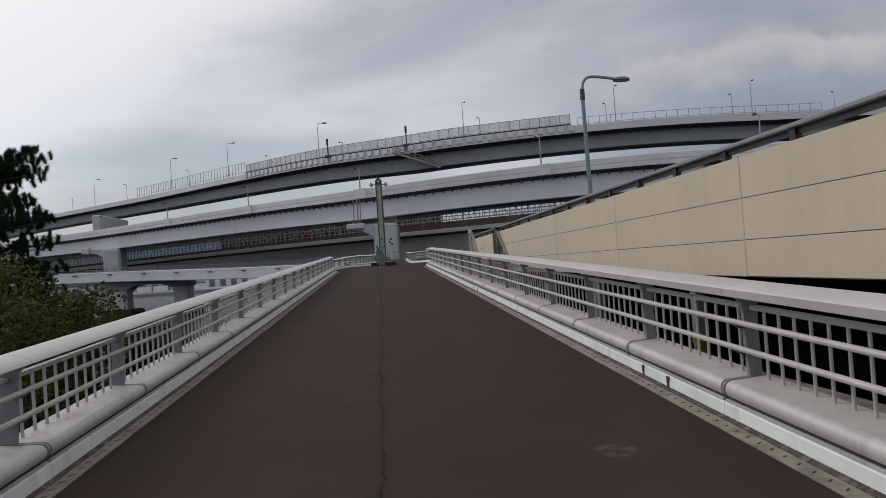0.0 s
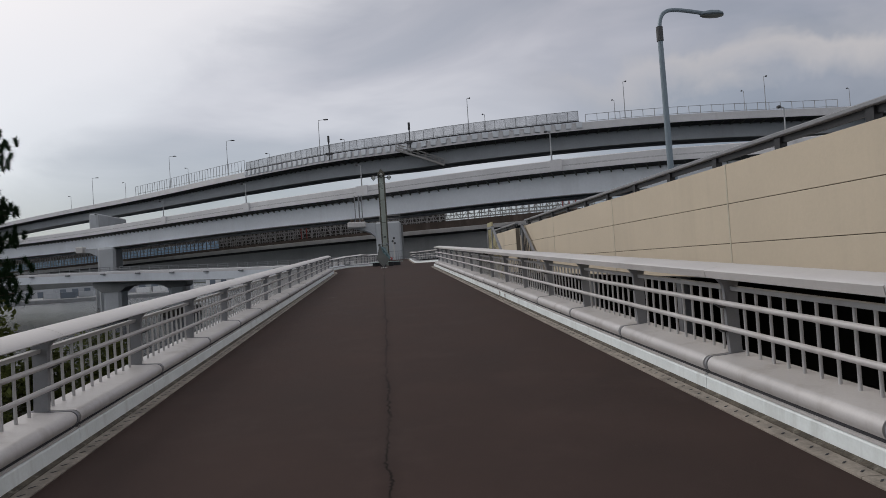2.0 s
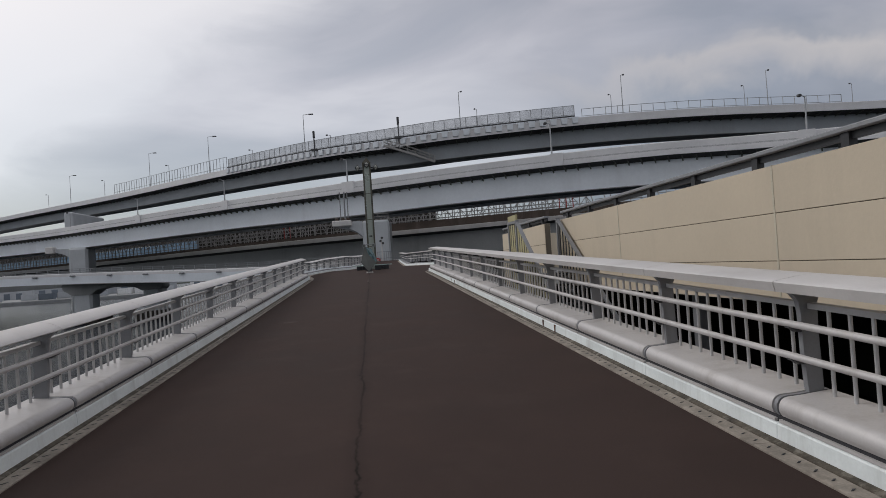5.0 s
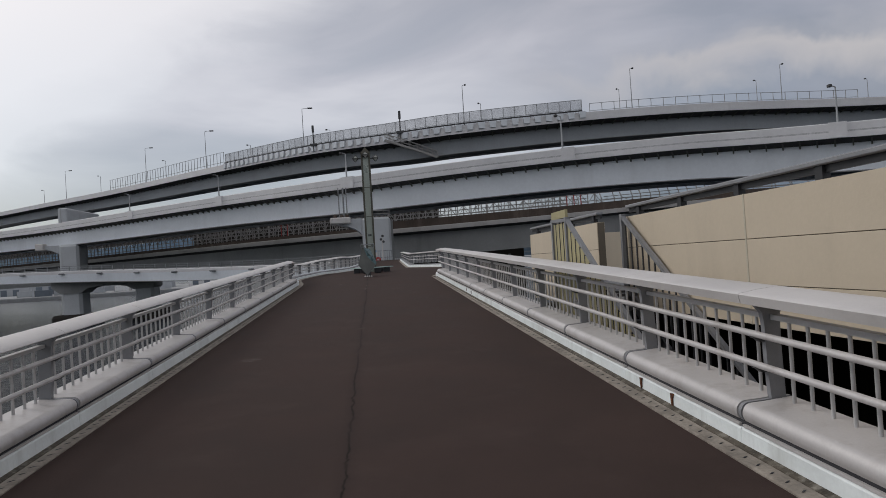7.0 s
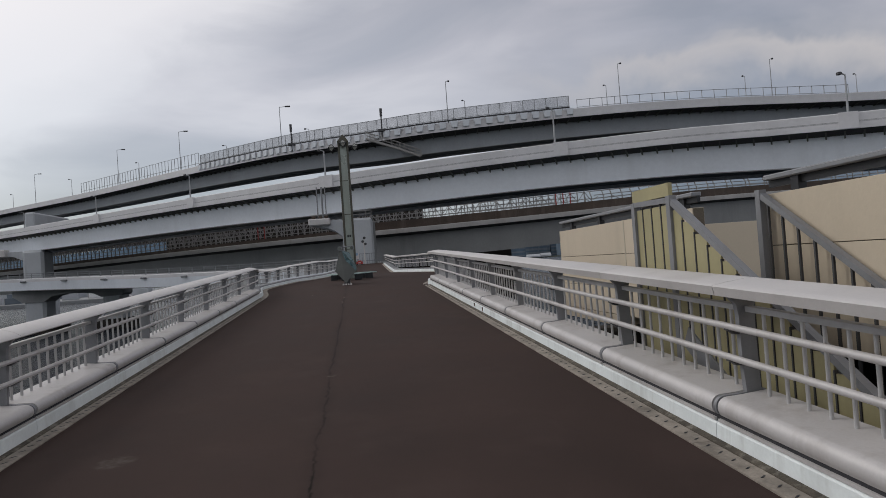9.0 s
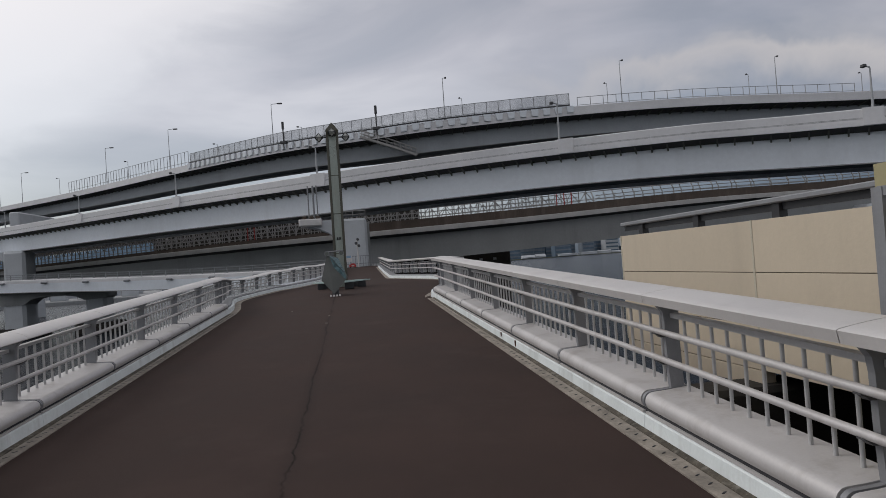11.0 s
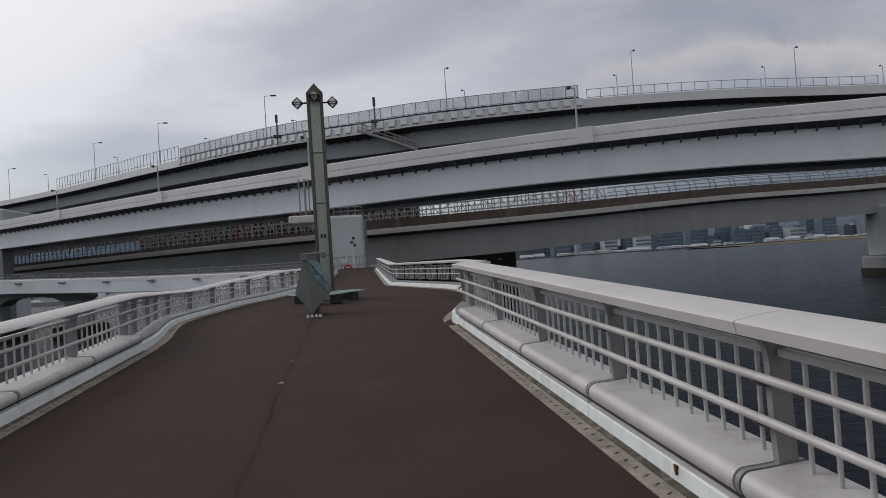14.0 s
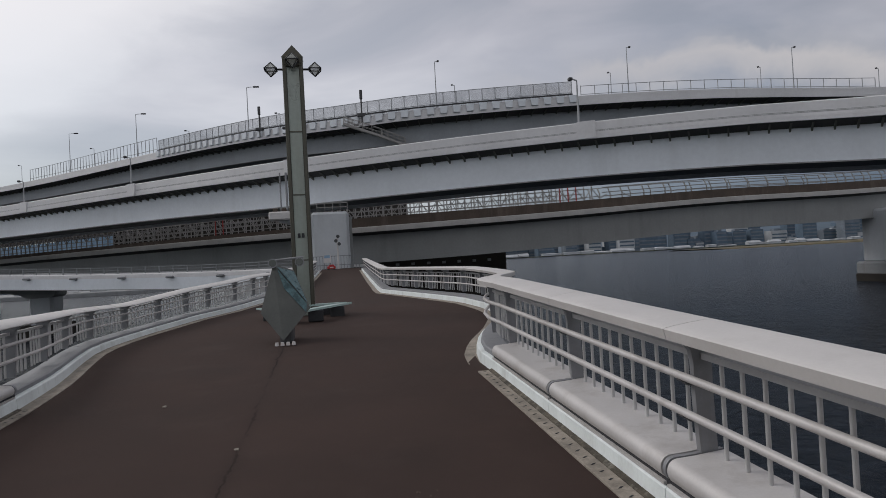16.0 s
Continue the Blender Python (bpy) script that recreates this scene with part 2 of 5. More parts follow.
M_CITY_P = mat("hazy_harbour_shed", (0.50, 0.52, 0.55), 0.9, 0, 0.05, 0.2, 0.25, 0)
M_CITY_B = mat("hazy_facade_blue", (0.10, 0.145, 0.20), 0.9, 0, 0.05, 0.2, 0.25, 0)
M_CITY_C = mat("hazy_facade_grey", (0.17, 0.20, 0.24), 0.9, 0, 0.05, 0.2, 0.25, 0)
M_GLASSWALL = mat("window_strip", (0.30, 0.45, 0.62), 0.3, 0, 0.5, 0.15, 4, 0)
M_CARWHITE = mat("white_car_paint", (0.75, 0.75, 0.76), 0.3, 0.1, 1, 0.02, 20, 0)
M_CARBLUE = mat("blue_van_paint", (0.02, 0.045, 0.20), 0.35, 0, 1, 0.05, 20, 0)
M_CARRED = mat("red_truck_paint", (0.42, 0.03, 0.03), 0.4, 0, 1, 0.05, 20, 0)
M_TYRE = mat("tyre_rubber", (0.02, 0.02, 0.02), 0.9)
M_WINDOW = mat("dark_car_glass", (0.02, 0.025, 0.03), 0.1)
M_LENS = mat("lamp_lens", (0.12, 0.13, 0.12), 0.15, 0, 5, 0.1, 30, 0)


# x, y, reach and strength of pale smears on the deck
SMEARS = [(1.69, 4.85, 0.17, 0.40), (1.18, 5.06, 0.05, 0.35), (1.10, 4.34, 0.04, 0.3), (-1.37, 22.37, 0.16, 0.38), (0.13, 24.78, 0.06, 0.4)]


def deck_material():
    """Dark brown rubberised asphalt with a wandering joint along the middle, fine grit and pale scuffs."""
    m = mat("brown_asphalt", (0.0555, 0.0375, 0.0332), 0.9, 0, 0.8, 0.16, 200, 0.004, (0.069, 0.0480, 0.0430), 0.5, False, 0.12)
    ns, ln = m.node_tree.nodes, m.node_tree.links
    b = ns["Principled BSDF"]
    old = b.inputs["Base Color"].links[0].from_socket
    geo = ns.new("ShaderNodeNewGeometry")
    sep = ns.new("ShaderNodeSeparateXYZ")
    ln.new(geo.outputs["Position"], sep.inputs[0])
    wob = nd(ns, "ShaderNodeTexNoise", inputs={"Scale": 1.4, "Detail": 6.0, "Roughness": 0.6})
    ln.new(geo.outputs["Position"], wob.inputs["Vector"])
    # x of the joint: drifts slowly east along the deck
    drift = nd(ns, "ShaderNodeMath", operation="MULTIPLY_ADD")
    ln.new(sep.outputs["Y"], drift.inputs[0])
    drift.inputs[1].default_value, drift.inputs[2].default_value = -0.0035, -0.08
    shift = nd(ns, "ShaderNodeMath", operation="MULTIPLY_ADD")
    ln.new(wob.outputs["Fac"], shift.inputs[0])
    shift.inputs[1].default_value, shift.inputs[2].default_value = 0.16, -0.08
    s1 = nd(ns, "ShaderNodeMath", operation="ADD")
    ln.new(sep.outputs["X"], s1.inputs[0])
    ln.new(drift.outputs[0], s1.inputs[1])
    s2 = nd(ns, "ShaderNodeMath", operation="ADD")
    ln.new(s1.outputs[0], s2.inputs[0])
    ln.new(shift.outputs[0], s2.inputs[1])
    jag = nd(ns, "ShaderNodeTexNoise", inputs={"Scale": 11.0, "Detail": 5.0, "Roughness": 0.7})
    ln.new(geo.outputs["Position"], jag.inputs["Vector"])
    s3 = nd(ns, "ShaderNodeMath", operation="MULTIPLY_ADD")
    ln.new(jag.outputs["Fac"], s3.inputs[0])
    s3.inputs[1].default_value = 0.10
    ln.new(s2.outputs[0], s3.inputs[2])
    ab = nd(ns, "ShaderNodeMath", operation="ABSOLUTE")
    ln.new(s3.outputs[0], ab.inputs[0])
    line = ramp(ns, [(0.0, (1.0,) * 3), (0.006, (0.9,) * 3), (0.013, (0.22,) * 3), (0.10, (0, 0, 0))])
    ln.new(ab.outputs[0], line.inputs["Fac"])
    brk = nd(ns, "ShaderNodeTexNoise", inputs={"Scale": 0.6, "Detail": 4.0, "Roughness": 0.7})
    ln.new(geo.outputs["Position"], brk.inputs["Vector"])
    rb = ramp(ns, [(0.36, (0.25,) * 3), (0.56, (1, 1, 1))])
    ln.new(brk.outputs["Fac"], rb.inputs["Fac"])
    fm = nd(ns, "ShaderNodeMath", operation="MULTIPLY")
    ln.new(line.outputs["Color"], fm.inputs[0])
    ln.new(rb.outputs["Color"], fm.inputs[1])
    mx = nd(ns, "ShaderNodeMix", data_type="RGBA")
    ln.new(fm.outputs[0], mx.inputs["Factor"])
    ln.new(old, mx.inputs[6])
    mx.inputs[7].default_value = (0.012, 0.009, 0.008, 1)
    # grit
    grit = nd(ns, "ShaderNodeTexNoise", inputs={"Scale": 22.0, "Detail": 2.0, "Roughness": 0.5})
    ln.new(geo.outputs["Position"], grit.inputs["Vector"])
    rg = ramp(ns, [(0.70, (0, 0, 0)), (0.80, (0.22,) * 3)])
    ln.new(grit.outputs["Fac"], rg.inputs["Fac"])
    mx2 = nd(ns, "ShaderNodeMix", data_type="RGBA")
    ln.new(rg.outputs["Color"], mx2.inputs["Factor"])
    ln.new(mx.outputs[2], mx2.inputs[6])
    mx2.inputs[7].default_value = (0.09, 0.078, 0.07, 1)
    col = mx2.outputs[2]
    # a few pale dried smears
    rough_noise = nd(ns, "ShaderNodeTexNoise", inputs={"Scale": 9.0, "Detail": 4.0, "Roughness": 0.65})
    ln.new(geo.outputs["Position"], rough_noise.inputs["Vector"])
    patchy = ramp(ns, [(0.42, (0, 0, 0)), (0.62, (1, 1, 1))])
    ln.new(rough_noise.outputs["Fac"], patchy.inputs["Fac"])
    for x, y, r, k in SMEARS:
        away = nd(ns, "ShaderNodeVectorMath", operation="DISTANCE")
        ln.new(geo.outputs["Position"], away.inputs[0])
        away.inputs[1].default_value = (x, y, 0.04 * y)
        spot = ramp(ns, [(0.0, (k,) * 3), (r * 0.7, (k,) * 3), (r, (0, 0, 0))])
        ln.new(away.outputs["Value"], spot.inputs["Fac"])
        am = nd(ns, "ShaderNodeMath", operation="MULTIPLY")
        ln.new(spot.outputs["Color"], am.inputs[0])
        ln.new(patchy.outputs["Color"], am.inputs[1])
        mix = nd(ns, "ShaderNodeMix", data_type="RGBA")
        ln.new(am.outputs[0], mix.inputs["Factor"])
        ln.new(col, mix.inputs[6])
        mix.inputs[7].default_value = (0.16, 0.145, 0.13, 1)
        col = mix.outputs[2]
    ln.new(col, b.inputs["Base Color"])
    return m


def water_material():
    m = bpy.data.materials.new("harbour_water")
    m.use_nodes = True
    ns, ln = m.node_tree.nodes, m.node_tree.links
    b = ns["Principled BSDF"]
    b.inputs["Base Color"].default_value = (0.011, 0.016, 0.026, 1)
    b.inputs["Roughness"].default_value = 0.2
    b.inputs["Specular IOR Level"].default_value = 0.2
    b.inputs["IOR"].default_value = 1.31
    geo = ns.new("ShaderNodeNewGeometry")
    w1 = nd(ns, "ShaderNodeTexNoise", inputs={"Scale": 0.9, "Detail": 5.0, "Roughness": 0.62, "Distortion": 1.2})
    w2 = nd(ns, "ShaderNodeTexNoise", inputs={"Scale": 0.06, "Detail": 3.0, "Roughness": 0.5})
    ln.new(geo.outputs["Position"], w1.inputs["Vector"])
    ln.new(geo.outputs["Position"], w2.inputs["Vector"])
    add = nd(ns, "ShaderNodeMath", operation="MULTIPLY_ADD")
    ln.new(w2.outputs["Fac"], add.inputs[0])
    add.inputs[1].default_value = 1.5
    ln.new(w1.outputs["Fac"], add.inputs[2])
    bp = ns.new("ShaderNodeBump")
    bp.inputs["Strength"].default_value, bp.inputs["Distance"].default_value = 1.0, 1.2
    ln.new(add.outputs[0], bp.inputs["Height"])
    ln.new(bp.outputs["Normal"], b.inputs["Normal"])
    return m


M_DECK = deck_material()
M_WATER = water_material()


# ---------------------------------------------------------------- mesh helpers
def mesh_of(name, verts, faces, material, smooth=False):
    me = bpy.data.meshes.new(name)
    me.from_pydata([tuple(v) for v in verts], [], faces)
    me.materials.append(material)
    if smooth:
        me.polygons.foreach_set("use_smooth", [True] * len(me.polygons))
    me.update()
    return me


def part(name, me, parent, label="", m=None, kind=""):
    ob = new(name, me)
    ob.parent = parent
    if m is not None:
        ob.matrix_basis = m
    return tagged(ob, label, kind=kind)


def thing(name, label, category, group="", kind="", at=(0, 0, 0)):
    ob = new(name)
    ob.location = at
    ob.empty_display_size = 0.1
    return tagged(ob, label, category, group, kind)


class Geo:
    """Collects boxes, tubes and prisms into one mesh."""

    def __init__(self):
        self.v, self.f = [], []

    def add(self, verts, faces):
        o = len(self.v)
        self.v += [Vector(v) for v in verts]
        self.f += [[i + o for i in f] for f in faces]
        return self

    def box(self, a, b, bevel=0.0):
        (x0, y0, z0), (x1, y1, z1) = a, b
        if bevel:
            c = bevel
            ring = lambda z, d: [(x0 + d, y0 + c, z), (x0 + c, y0 + d, z), (x1 - c, y0 + d, z), (x1 - d, y0 + c, z), (x1 - d, y1 - c, z), (x1 - c, y1 - d, z), (x0 + c, y1 - d, z), (x0 + d, y1 - c, z)]
            v = ring(z0, c) + ring(z0 + c, 0) + ring(z1 - c, 0) + ring(z1, c)
            f = [list(range(7, -1, -1)), [24 + i for i in range(8)]]
            for k in range(3):
                for i in range(8):
                    j = (i + 1) % 8
                    f.append([8 * k + i, 8 * k + j, 8 * k + 8 + j, 8 * k + 8 + i])
            return self.add(v, f)
        v = [(x0, y0, z0), (x1, y0, z0), (x1, y1, z0), (x0, y1, z0), (x0, y0, z1), (x1, y0, z1), (x1, y1, z1), (x0, y1, z1)]
        return self.add(v, [[3, 2, 1, 0], [4, 5, 6, 7], [0, 1, 5, 4], [1, 2, 6, 5], [2, 3, 7, 6], [3, 0, 4, 7]])

    def tube(self, a, b, r0, r1=None, n=8):
        r1 = r0 if r1 is None else r1
        a, b = Vector(a), Vector(b)
        q = (b - a).to_track_quat("Z", "Y")
        v = [a + q @ Vector((r0 * math.cos(2 * math.pi * i / n), r0 * math.sin(2 * math.pi * i / n), 0)) for i in range(n)]
        v += [b + q @ Vector((r1 * math.cos(2 * math.pi * i / n), r1 * math.sin(2 * math.pi * i / n), 0)) for i in range(n)]
        f = [[i, (i + 1) % n, n + (i + 1) % n, n + i] for i in range(n)] + [list(range(n - 1, -1, -1)), list(range(n, 2 * n))]
        return self.add(v, f)

    def beam(self, a, b, w, h):
        """A bar of w by h from a to b."""
        a, b = Vector(a), Vector(b)
        d = (b - a).normalized()
        side = d.cross(Vector((0, 0, 1)))
        side = side.normalized() if side.length > 1e-4 else Vector((1, 0, 0))
        up = side.cross(d)
        v = []
        for p in (a, b):
            for s, u in ((-1, -1), (1, -1), (1, 1), (-1, 1)):
                v.append(p + side * s * w / 2 + up * u * h / 2)
        return self.add(v, [[3, 2, 1, 0], [4, 5, 6, 7], [0, 1, 5, 4], [1, 2, 6, 5], [2, 3, 7, 6], [3, 0, 4, 7]])

    def prism(self, outline, axis, a, b):
        """A flat outline of (p, q) pushed along axis from a to b."""
        put = {"x": lambda p, q, t: (t, p, q), "y": lambda p, q, t: (p, t, q), "z": lambda p, q, t: (p, q, t)}[axis]
        n = len(outline)
        v = [put(p, q, a) for p, q in outline] + [put(p, q, b) for p, q in outline]
        f = [list(range(n - 1, -1, -1)), list(range(n, 2 * n))] + [[i, (i + 1) % n, n + (i + 1) % n, n + i] for i in range(n)]
        return self.add(v, f)

    def mesh(self, name, material, smooth=False):
        me = mesh_of(name, self.v, self.f, material, smooth)
        bm = bmesh.new()
        bm.from_mesh(me)
        bmesh.ops.recalc_face_normals(bm, faces=bm.faces)
        if smooth:
            for e in bm.edges:
                e.smooth = len(e.link_faces) == 2 and e.calc_face_angle(0) < 0.6
        bm.to_mesh(me)
        bm.free()
        return me


def smooth_path(ctrl, step):
    """Points every step metres along a Catmull-Rom line through ctrl."""
    c = [Vector(p) for p in ctrl]
    c = [2 * c[0] - c[1]] + c + [2 * c[-1] - c[-2]]
    fine = []
    for i in range(1, len(c) - 2):
        for k in range(24):
            t = k / 24
            p0, p1, p2, p3 = c[i - 1 : i + 3]
            fine.append(0.5 * (2 * p1 + (p2 - p0) * t + (2 * p0 - 5 * p1 + 4 * p2 - p3) * t * t + (3 * p1 - p0 - 3 * p2 + p3) * t**3))
    fine.append(c[-2])
    out, left = [fine[0]], step
    for a, b in zip(fine, fine[1:]):
        d = (b - a).length
        while d >= left:
            a = a + (b - a) * (left / d)
            out.append(a.copy())
            d -= left
            left = step
        left -= d
    return out


def frames_along(points):
    """Each point with its level side direction (to the right of the way)."""
    out = []
    for i, p in enumerate(points):
        d = points[min(i + 1, len(points) - 1)] - points[max(i - 1, 0)]
        d.z = 0
        d.normalize()
        out.append((p, Vector((d.y, -d.x, 0))))
    return out


def sweep(name, pts, profile, material, closed=True, smooth=False):
    """Profile (u to the right of the way, z) carried along pts."""
    fr = frames_along(pts)
    n = len(profile)
    v = [p + s * u + Vector((0, 0, z)) for p, s in fr for u, z in profile]
    f = []
    for i in range(len(fr) - 1):
        for k in range(n if closed else n - 1):
            k2 = (k + 1) % n
            f.append([i * n + k, i * n + k2, (i + 1) * n + k2, (i + 1) * n + k])
    if closed:
        f += [list(range(n)), [len(fr) * n - 1 - k for k in range(n)]]
    g = Geo().add(v, f)
    return g.mesh(name, material, smooth)


SLOPE = 0.04


def deck_z(y):
    """The walkway climbs evenly, runs almost level past the balcony and climbs again to the pier."""
    if y < 45.0:
        return SLOPE * y
    t = y - 45.0
    return SLOPE * 45.0 + (0.006 * t if t < 9.0 else 0.054 + 0.024 * (t - 9.0))


# ---------------------------------------------------------------- ground, water, walkway
def build_ground():
    v = [(-4000, -600, -4.0), (4000, -600, -4.0), (4000, 4500, -4.0), (-4000, 4500, -4.0)]
    ob = new("water", mesh_of("water", v, [[0, 1, 2, 3]], M_WATER))
    tagged(ob, "dark rippled grey-blue harbour water", "water", kind="structure")
    # the quay that the walk starts on
    q = Geo()
    q.box((-120, -80, -8), (3.3, 15.0, -2.2), 0.3)
    q.box((-120, 14.0, -8), (-3.6, 18.0, -2.25), 0.3)
    q.box((-120, 17.0, -8), (-16.5, 38.0, -2.3), 0.3)
    ob = new("ground", q.mesh("ground", M_SOIL))
    tagged(ob, "grassy quay edge beneath the footbridge", "ground", kind="structure")
    # quay and added end wall take the black of the shade under the terrace
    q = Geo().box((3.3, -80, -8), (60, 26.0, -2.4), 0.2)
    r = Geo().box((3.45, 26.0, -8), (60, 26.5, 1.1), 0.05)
    tagged(new("quay_shade_wall", r.mesh("quay_shade_wall", M_DARKCONC)), "added dark wall at the end of the quay for the terrace's shade", "wall", kind="structure")
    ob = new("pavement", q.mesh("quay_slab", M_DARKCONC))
    tagged(ob, "concrete quay coloured dark for the shade beneath the raised terrace", "quay", kind="structure")


LEFT_X, RIGHT_X = -2.36, 2.75
LEFT_LINE = [(LEFT_X, 37.4), (-2.45, 38.7), (-2.68, 40.2), (-2.78, 41.4), (-2.55, 42.9), (-2.05, 44.8), (-1.50, 47.2), (-1.05, 50.6), (-0.70, 55.0), (-0.35, 59.5), (-0.05, 64.0), (0.1, 70.0), (0.2, 77.0)]
RIGHT_LINE = [(RIGHT_X, 37.3), (2.78, 38.2), (3.1, 39.4), (3.72, 41.0), (4.15, 42.8), (3.85, 45.6), (2.58, 51.8), (2.60, 53.5), (2.68, 57.0), (2.76, 61.0), (2.88, 66.0), (3.0, 71.0), (3.15, 77.0)]


def curve2d(line, step):
    return [(p.x, p.y) for p in smooth_path([(x, y, 0) for x, y in line], step)]


def rail_line(line, near_step, far_step):
    """The rail's line past the straight part: a curve to its seventh point, then on to the pier."""
    a, b = curve2d(line[:7], near_step), curve2d(line[6:], far_step)
    if math.hypot(a[-1][0] - b[0][0], a[-1][1] - b[0][1]) < 0.45:
        a = a[:-1]
    return a + b


# the deck stands a little higher against the east kerb
EDGE_LIFT = 0.025


def build_deck():
    left = [(LEFT_X, -6.0), (LEFT_X, 10.0), (LEFT_X, 25.0)] + rail_line(LEFT_LINE, 0.4, 1.0) + [(0.3, 84.0)]
    right = [(RIGHT_X, -6.0), (RIGHT_X, 10.0), (RIGHT_X, 25.0)] + rail_line(RIGHT_LINE, 0.4, 1.0) + [(3.4, 84.0)]

    def cut(line, y):
        for a, b in zip(line, line[1:]):
            if a[1] <= y <= b[1]:
                return a[0] + (b[0] - a[0]) * (y - a[1]) / max(1e-6, b[1] - a[1])
        return line[-1][0]

    ys = [-6 + 1.0 * i for i in range(44)] + [38 + 0.25 * i for i in range(60)] + [53 + 1.0 * i for i in range(32)]
    v, f = [], []
    for y in ys:
        a, b = cut(left, y), cut(right, y)
        for k in range(7):
            crown = EDGE_LIFT * max(0, k - 2) / 4 * min(1.0, max(0.0, (39.0 - y) / 2.0))
            v.append((a + (b - a) * k / 6, y, deck_z(y) + crown))
        v.append((b, y, deck_z(y) - 0.5))
        v.append((a, y, deck_z(y) - 0.5))
    n = 9
    for i in range(len(ys) - 1):
        for k in range(n):
            k2 = (k + 1) % n
            f.append([i * n + k, (i + 1) * n + k, (i + 1) * n + k2, i * n + k2])
    ob = new("walkway_floor", Geo().add(v, f).mesh("walkway_floor", M_DECK))
    tagged(ob, "dark brown rubberised asphalt walkway with a cracked middle joint", "walkway", kind="structure")
    # side beams that carry the walkway
    for side, line, s in (("left", left, -1), ("right", right, 1)):
        pts = [Vector((x, y, deck_z(y))) for x, y in line]
        prof = [(s * 0.02, -0.02), (s * 0.40, -0.02), (s * 0.40, -0.75), (s * 0.02, -0.75)]
        ob = new("walkway_edge_beam", sweep("edge_beam", pts, prof, M_CONC))
        tagged(ob, "grey edge beam beneath the walkway railing", "beam", kind="structure")


# ---------------------------------------------------------------- railing
RAIL_CACHE = {}


def rail_meshes(length, slope, lift=0.0, grow=0.0, rounded=False, pitch=0.1818):
    """Meshes of one bay, local y along the rail, x outwards, bay from y=0 (its post) to length."""
    key = (round(length, 2), round(slope, 3), lift, round(grow, 3), rounded)
    if key in RAIL_CACHE:
        return RAIL_CACHE[key]
    L = length

    def tilt(g):
        for v in g.v:
            v.z = v.z * (1 + grow * v.y) + slope * v.y
        return g

    def run(profile, y0, y1):
        g = Geo()
        g.prism(profile, "y", y0, y1)
        return tilt(g)

    out = {}
    # rounded bumper
    arc = [(0.014, 0.207)] + [(0.062 - 0.066 * math.cos(a), 0.256 + 0.069 * math.sin(a)) for a in [radians(-40 + 13 * k) for k in range(11)]] + [(0.17, 0.330), (0.30, 0.342), (0.36, 0.346), (0.36, 0.15), (0.03, 0.15), (0.03, 0.207)]
    out["bumper"] = run(arc, 0.036, L - 0.036).mesh("bumper", M_SILVER, True)
    lip = [(0.0, 0.164), (0.028, 0.164), (0.028, 0.182), (0.0, 0.182)]
    out["bumper_lip"] = run(lip, 0.02, L - 0.02).mesh("bumper_lip", M_SILVER)
    # near-black fill behind the bumper that shows in its gaps
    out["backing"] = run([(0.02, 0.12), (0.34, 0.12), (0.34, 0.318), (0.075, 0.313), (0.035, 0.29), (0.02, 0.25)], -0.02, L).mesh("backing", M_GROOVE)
    out["plinth"] = run([(0.058, 0.02), (0.058, 0.21), (0.075, 0.225), (0.34, 0.225), (0.34, 0.02)], 0.0, L).mesh("plinth", M_POST)
    kerb = [(-0.012, -0.02), (-0.002, 0.145), (0.008, 0.158), (0.06, 0.160), (0.06, -0.02)]
    out["kerb"] = run(kerb, 0.003, L - 0.003).mesh("kerb", M_KERB)
    gut = [(-0.175, -0.02), (-0.175, lift + 0.010), (-0.165, lift + 0.014), (-0.035, lift + 0.008), (-0.012, lift + 0.016), (-0.012, -0.02)]
    out["gutter"] = run(gut, 0.0, L - 0.006).mesh("gutter", M_GUTTER)
    out["drain_slot"] = Geo().add([(-0.135, -0.016, 0.0150), (-0.118, -0.016, 0.0150), (-0.088, 0.012, 0.0135), (-0.105, 0.012, 0.0135), (-0.135, -0.016, 0.008), (-0.118, -0.016, 0.008), (-0.088, 0.012, 0.008), (-0.105, 0.012, 0.008)], [[0, 1, 2, 3], [7, 6, 5, 4], [0, 4, 5, 1], [1, 5, 6, 2], [2, 6, 7, 3], [3, 7, 4, 0]]).mesh("drain_slot", M_GROOVE)
    out["dirt_line"] = run([(-0.050, lift), (-0.046, lift + 0.0165), (-0.008, lift + 0.030), (-0.008, lift)], 0.0, L).mesh("dirt_line", M_DIRT)
    # post: a plate that flares under the cap
    post = [(0.222, 0.30), (0.325, 0.30), (0.315, 0.70), (0.32, 0.90), (0.36, 1.00), (0.12, 1.00), (0.15, 0.965), (0.192, 0.915), (0.203, 0.84), (0.206, 0.60), (0.214, 0.42)]
    g = Geo()
    g.prism(post, "y", -0.022, 0.022)
    out["post"] = g.mesh("post", M_POST)
    out["joint_strip"] = Geo().prism(arc, "y", -0.017, 0.017).mesh("joint_strip", M_POST, True)
    # the hand rail's top leans towards the walkway
    cap = [(0.056, 0.985), (0.043, 1.046), (0.050, 1.052), (0.12, 1.064), (0.20, 1.075), (0.28, 1.083), (0.345, 1.086), (0.368, 1.082), (0.374, 1.070), (0.370, 1.000), (0.33, 0.985)]
    if rounded:
        cap = [(0.215 + 0.135 * math.cos(a) * (1 - 0.1 * abs(math.sin(a))), 1.028 + 0.22 * 0.135 * math.cos(a) + (0.048 if math.sin(a) > 0 else 0.036) * math.sin(a)) for a in [k * math.pi / 10 for k in range(20)]]
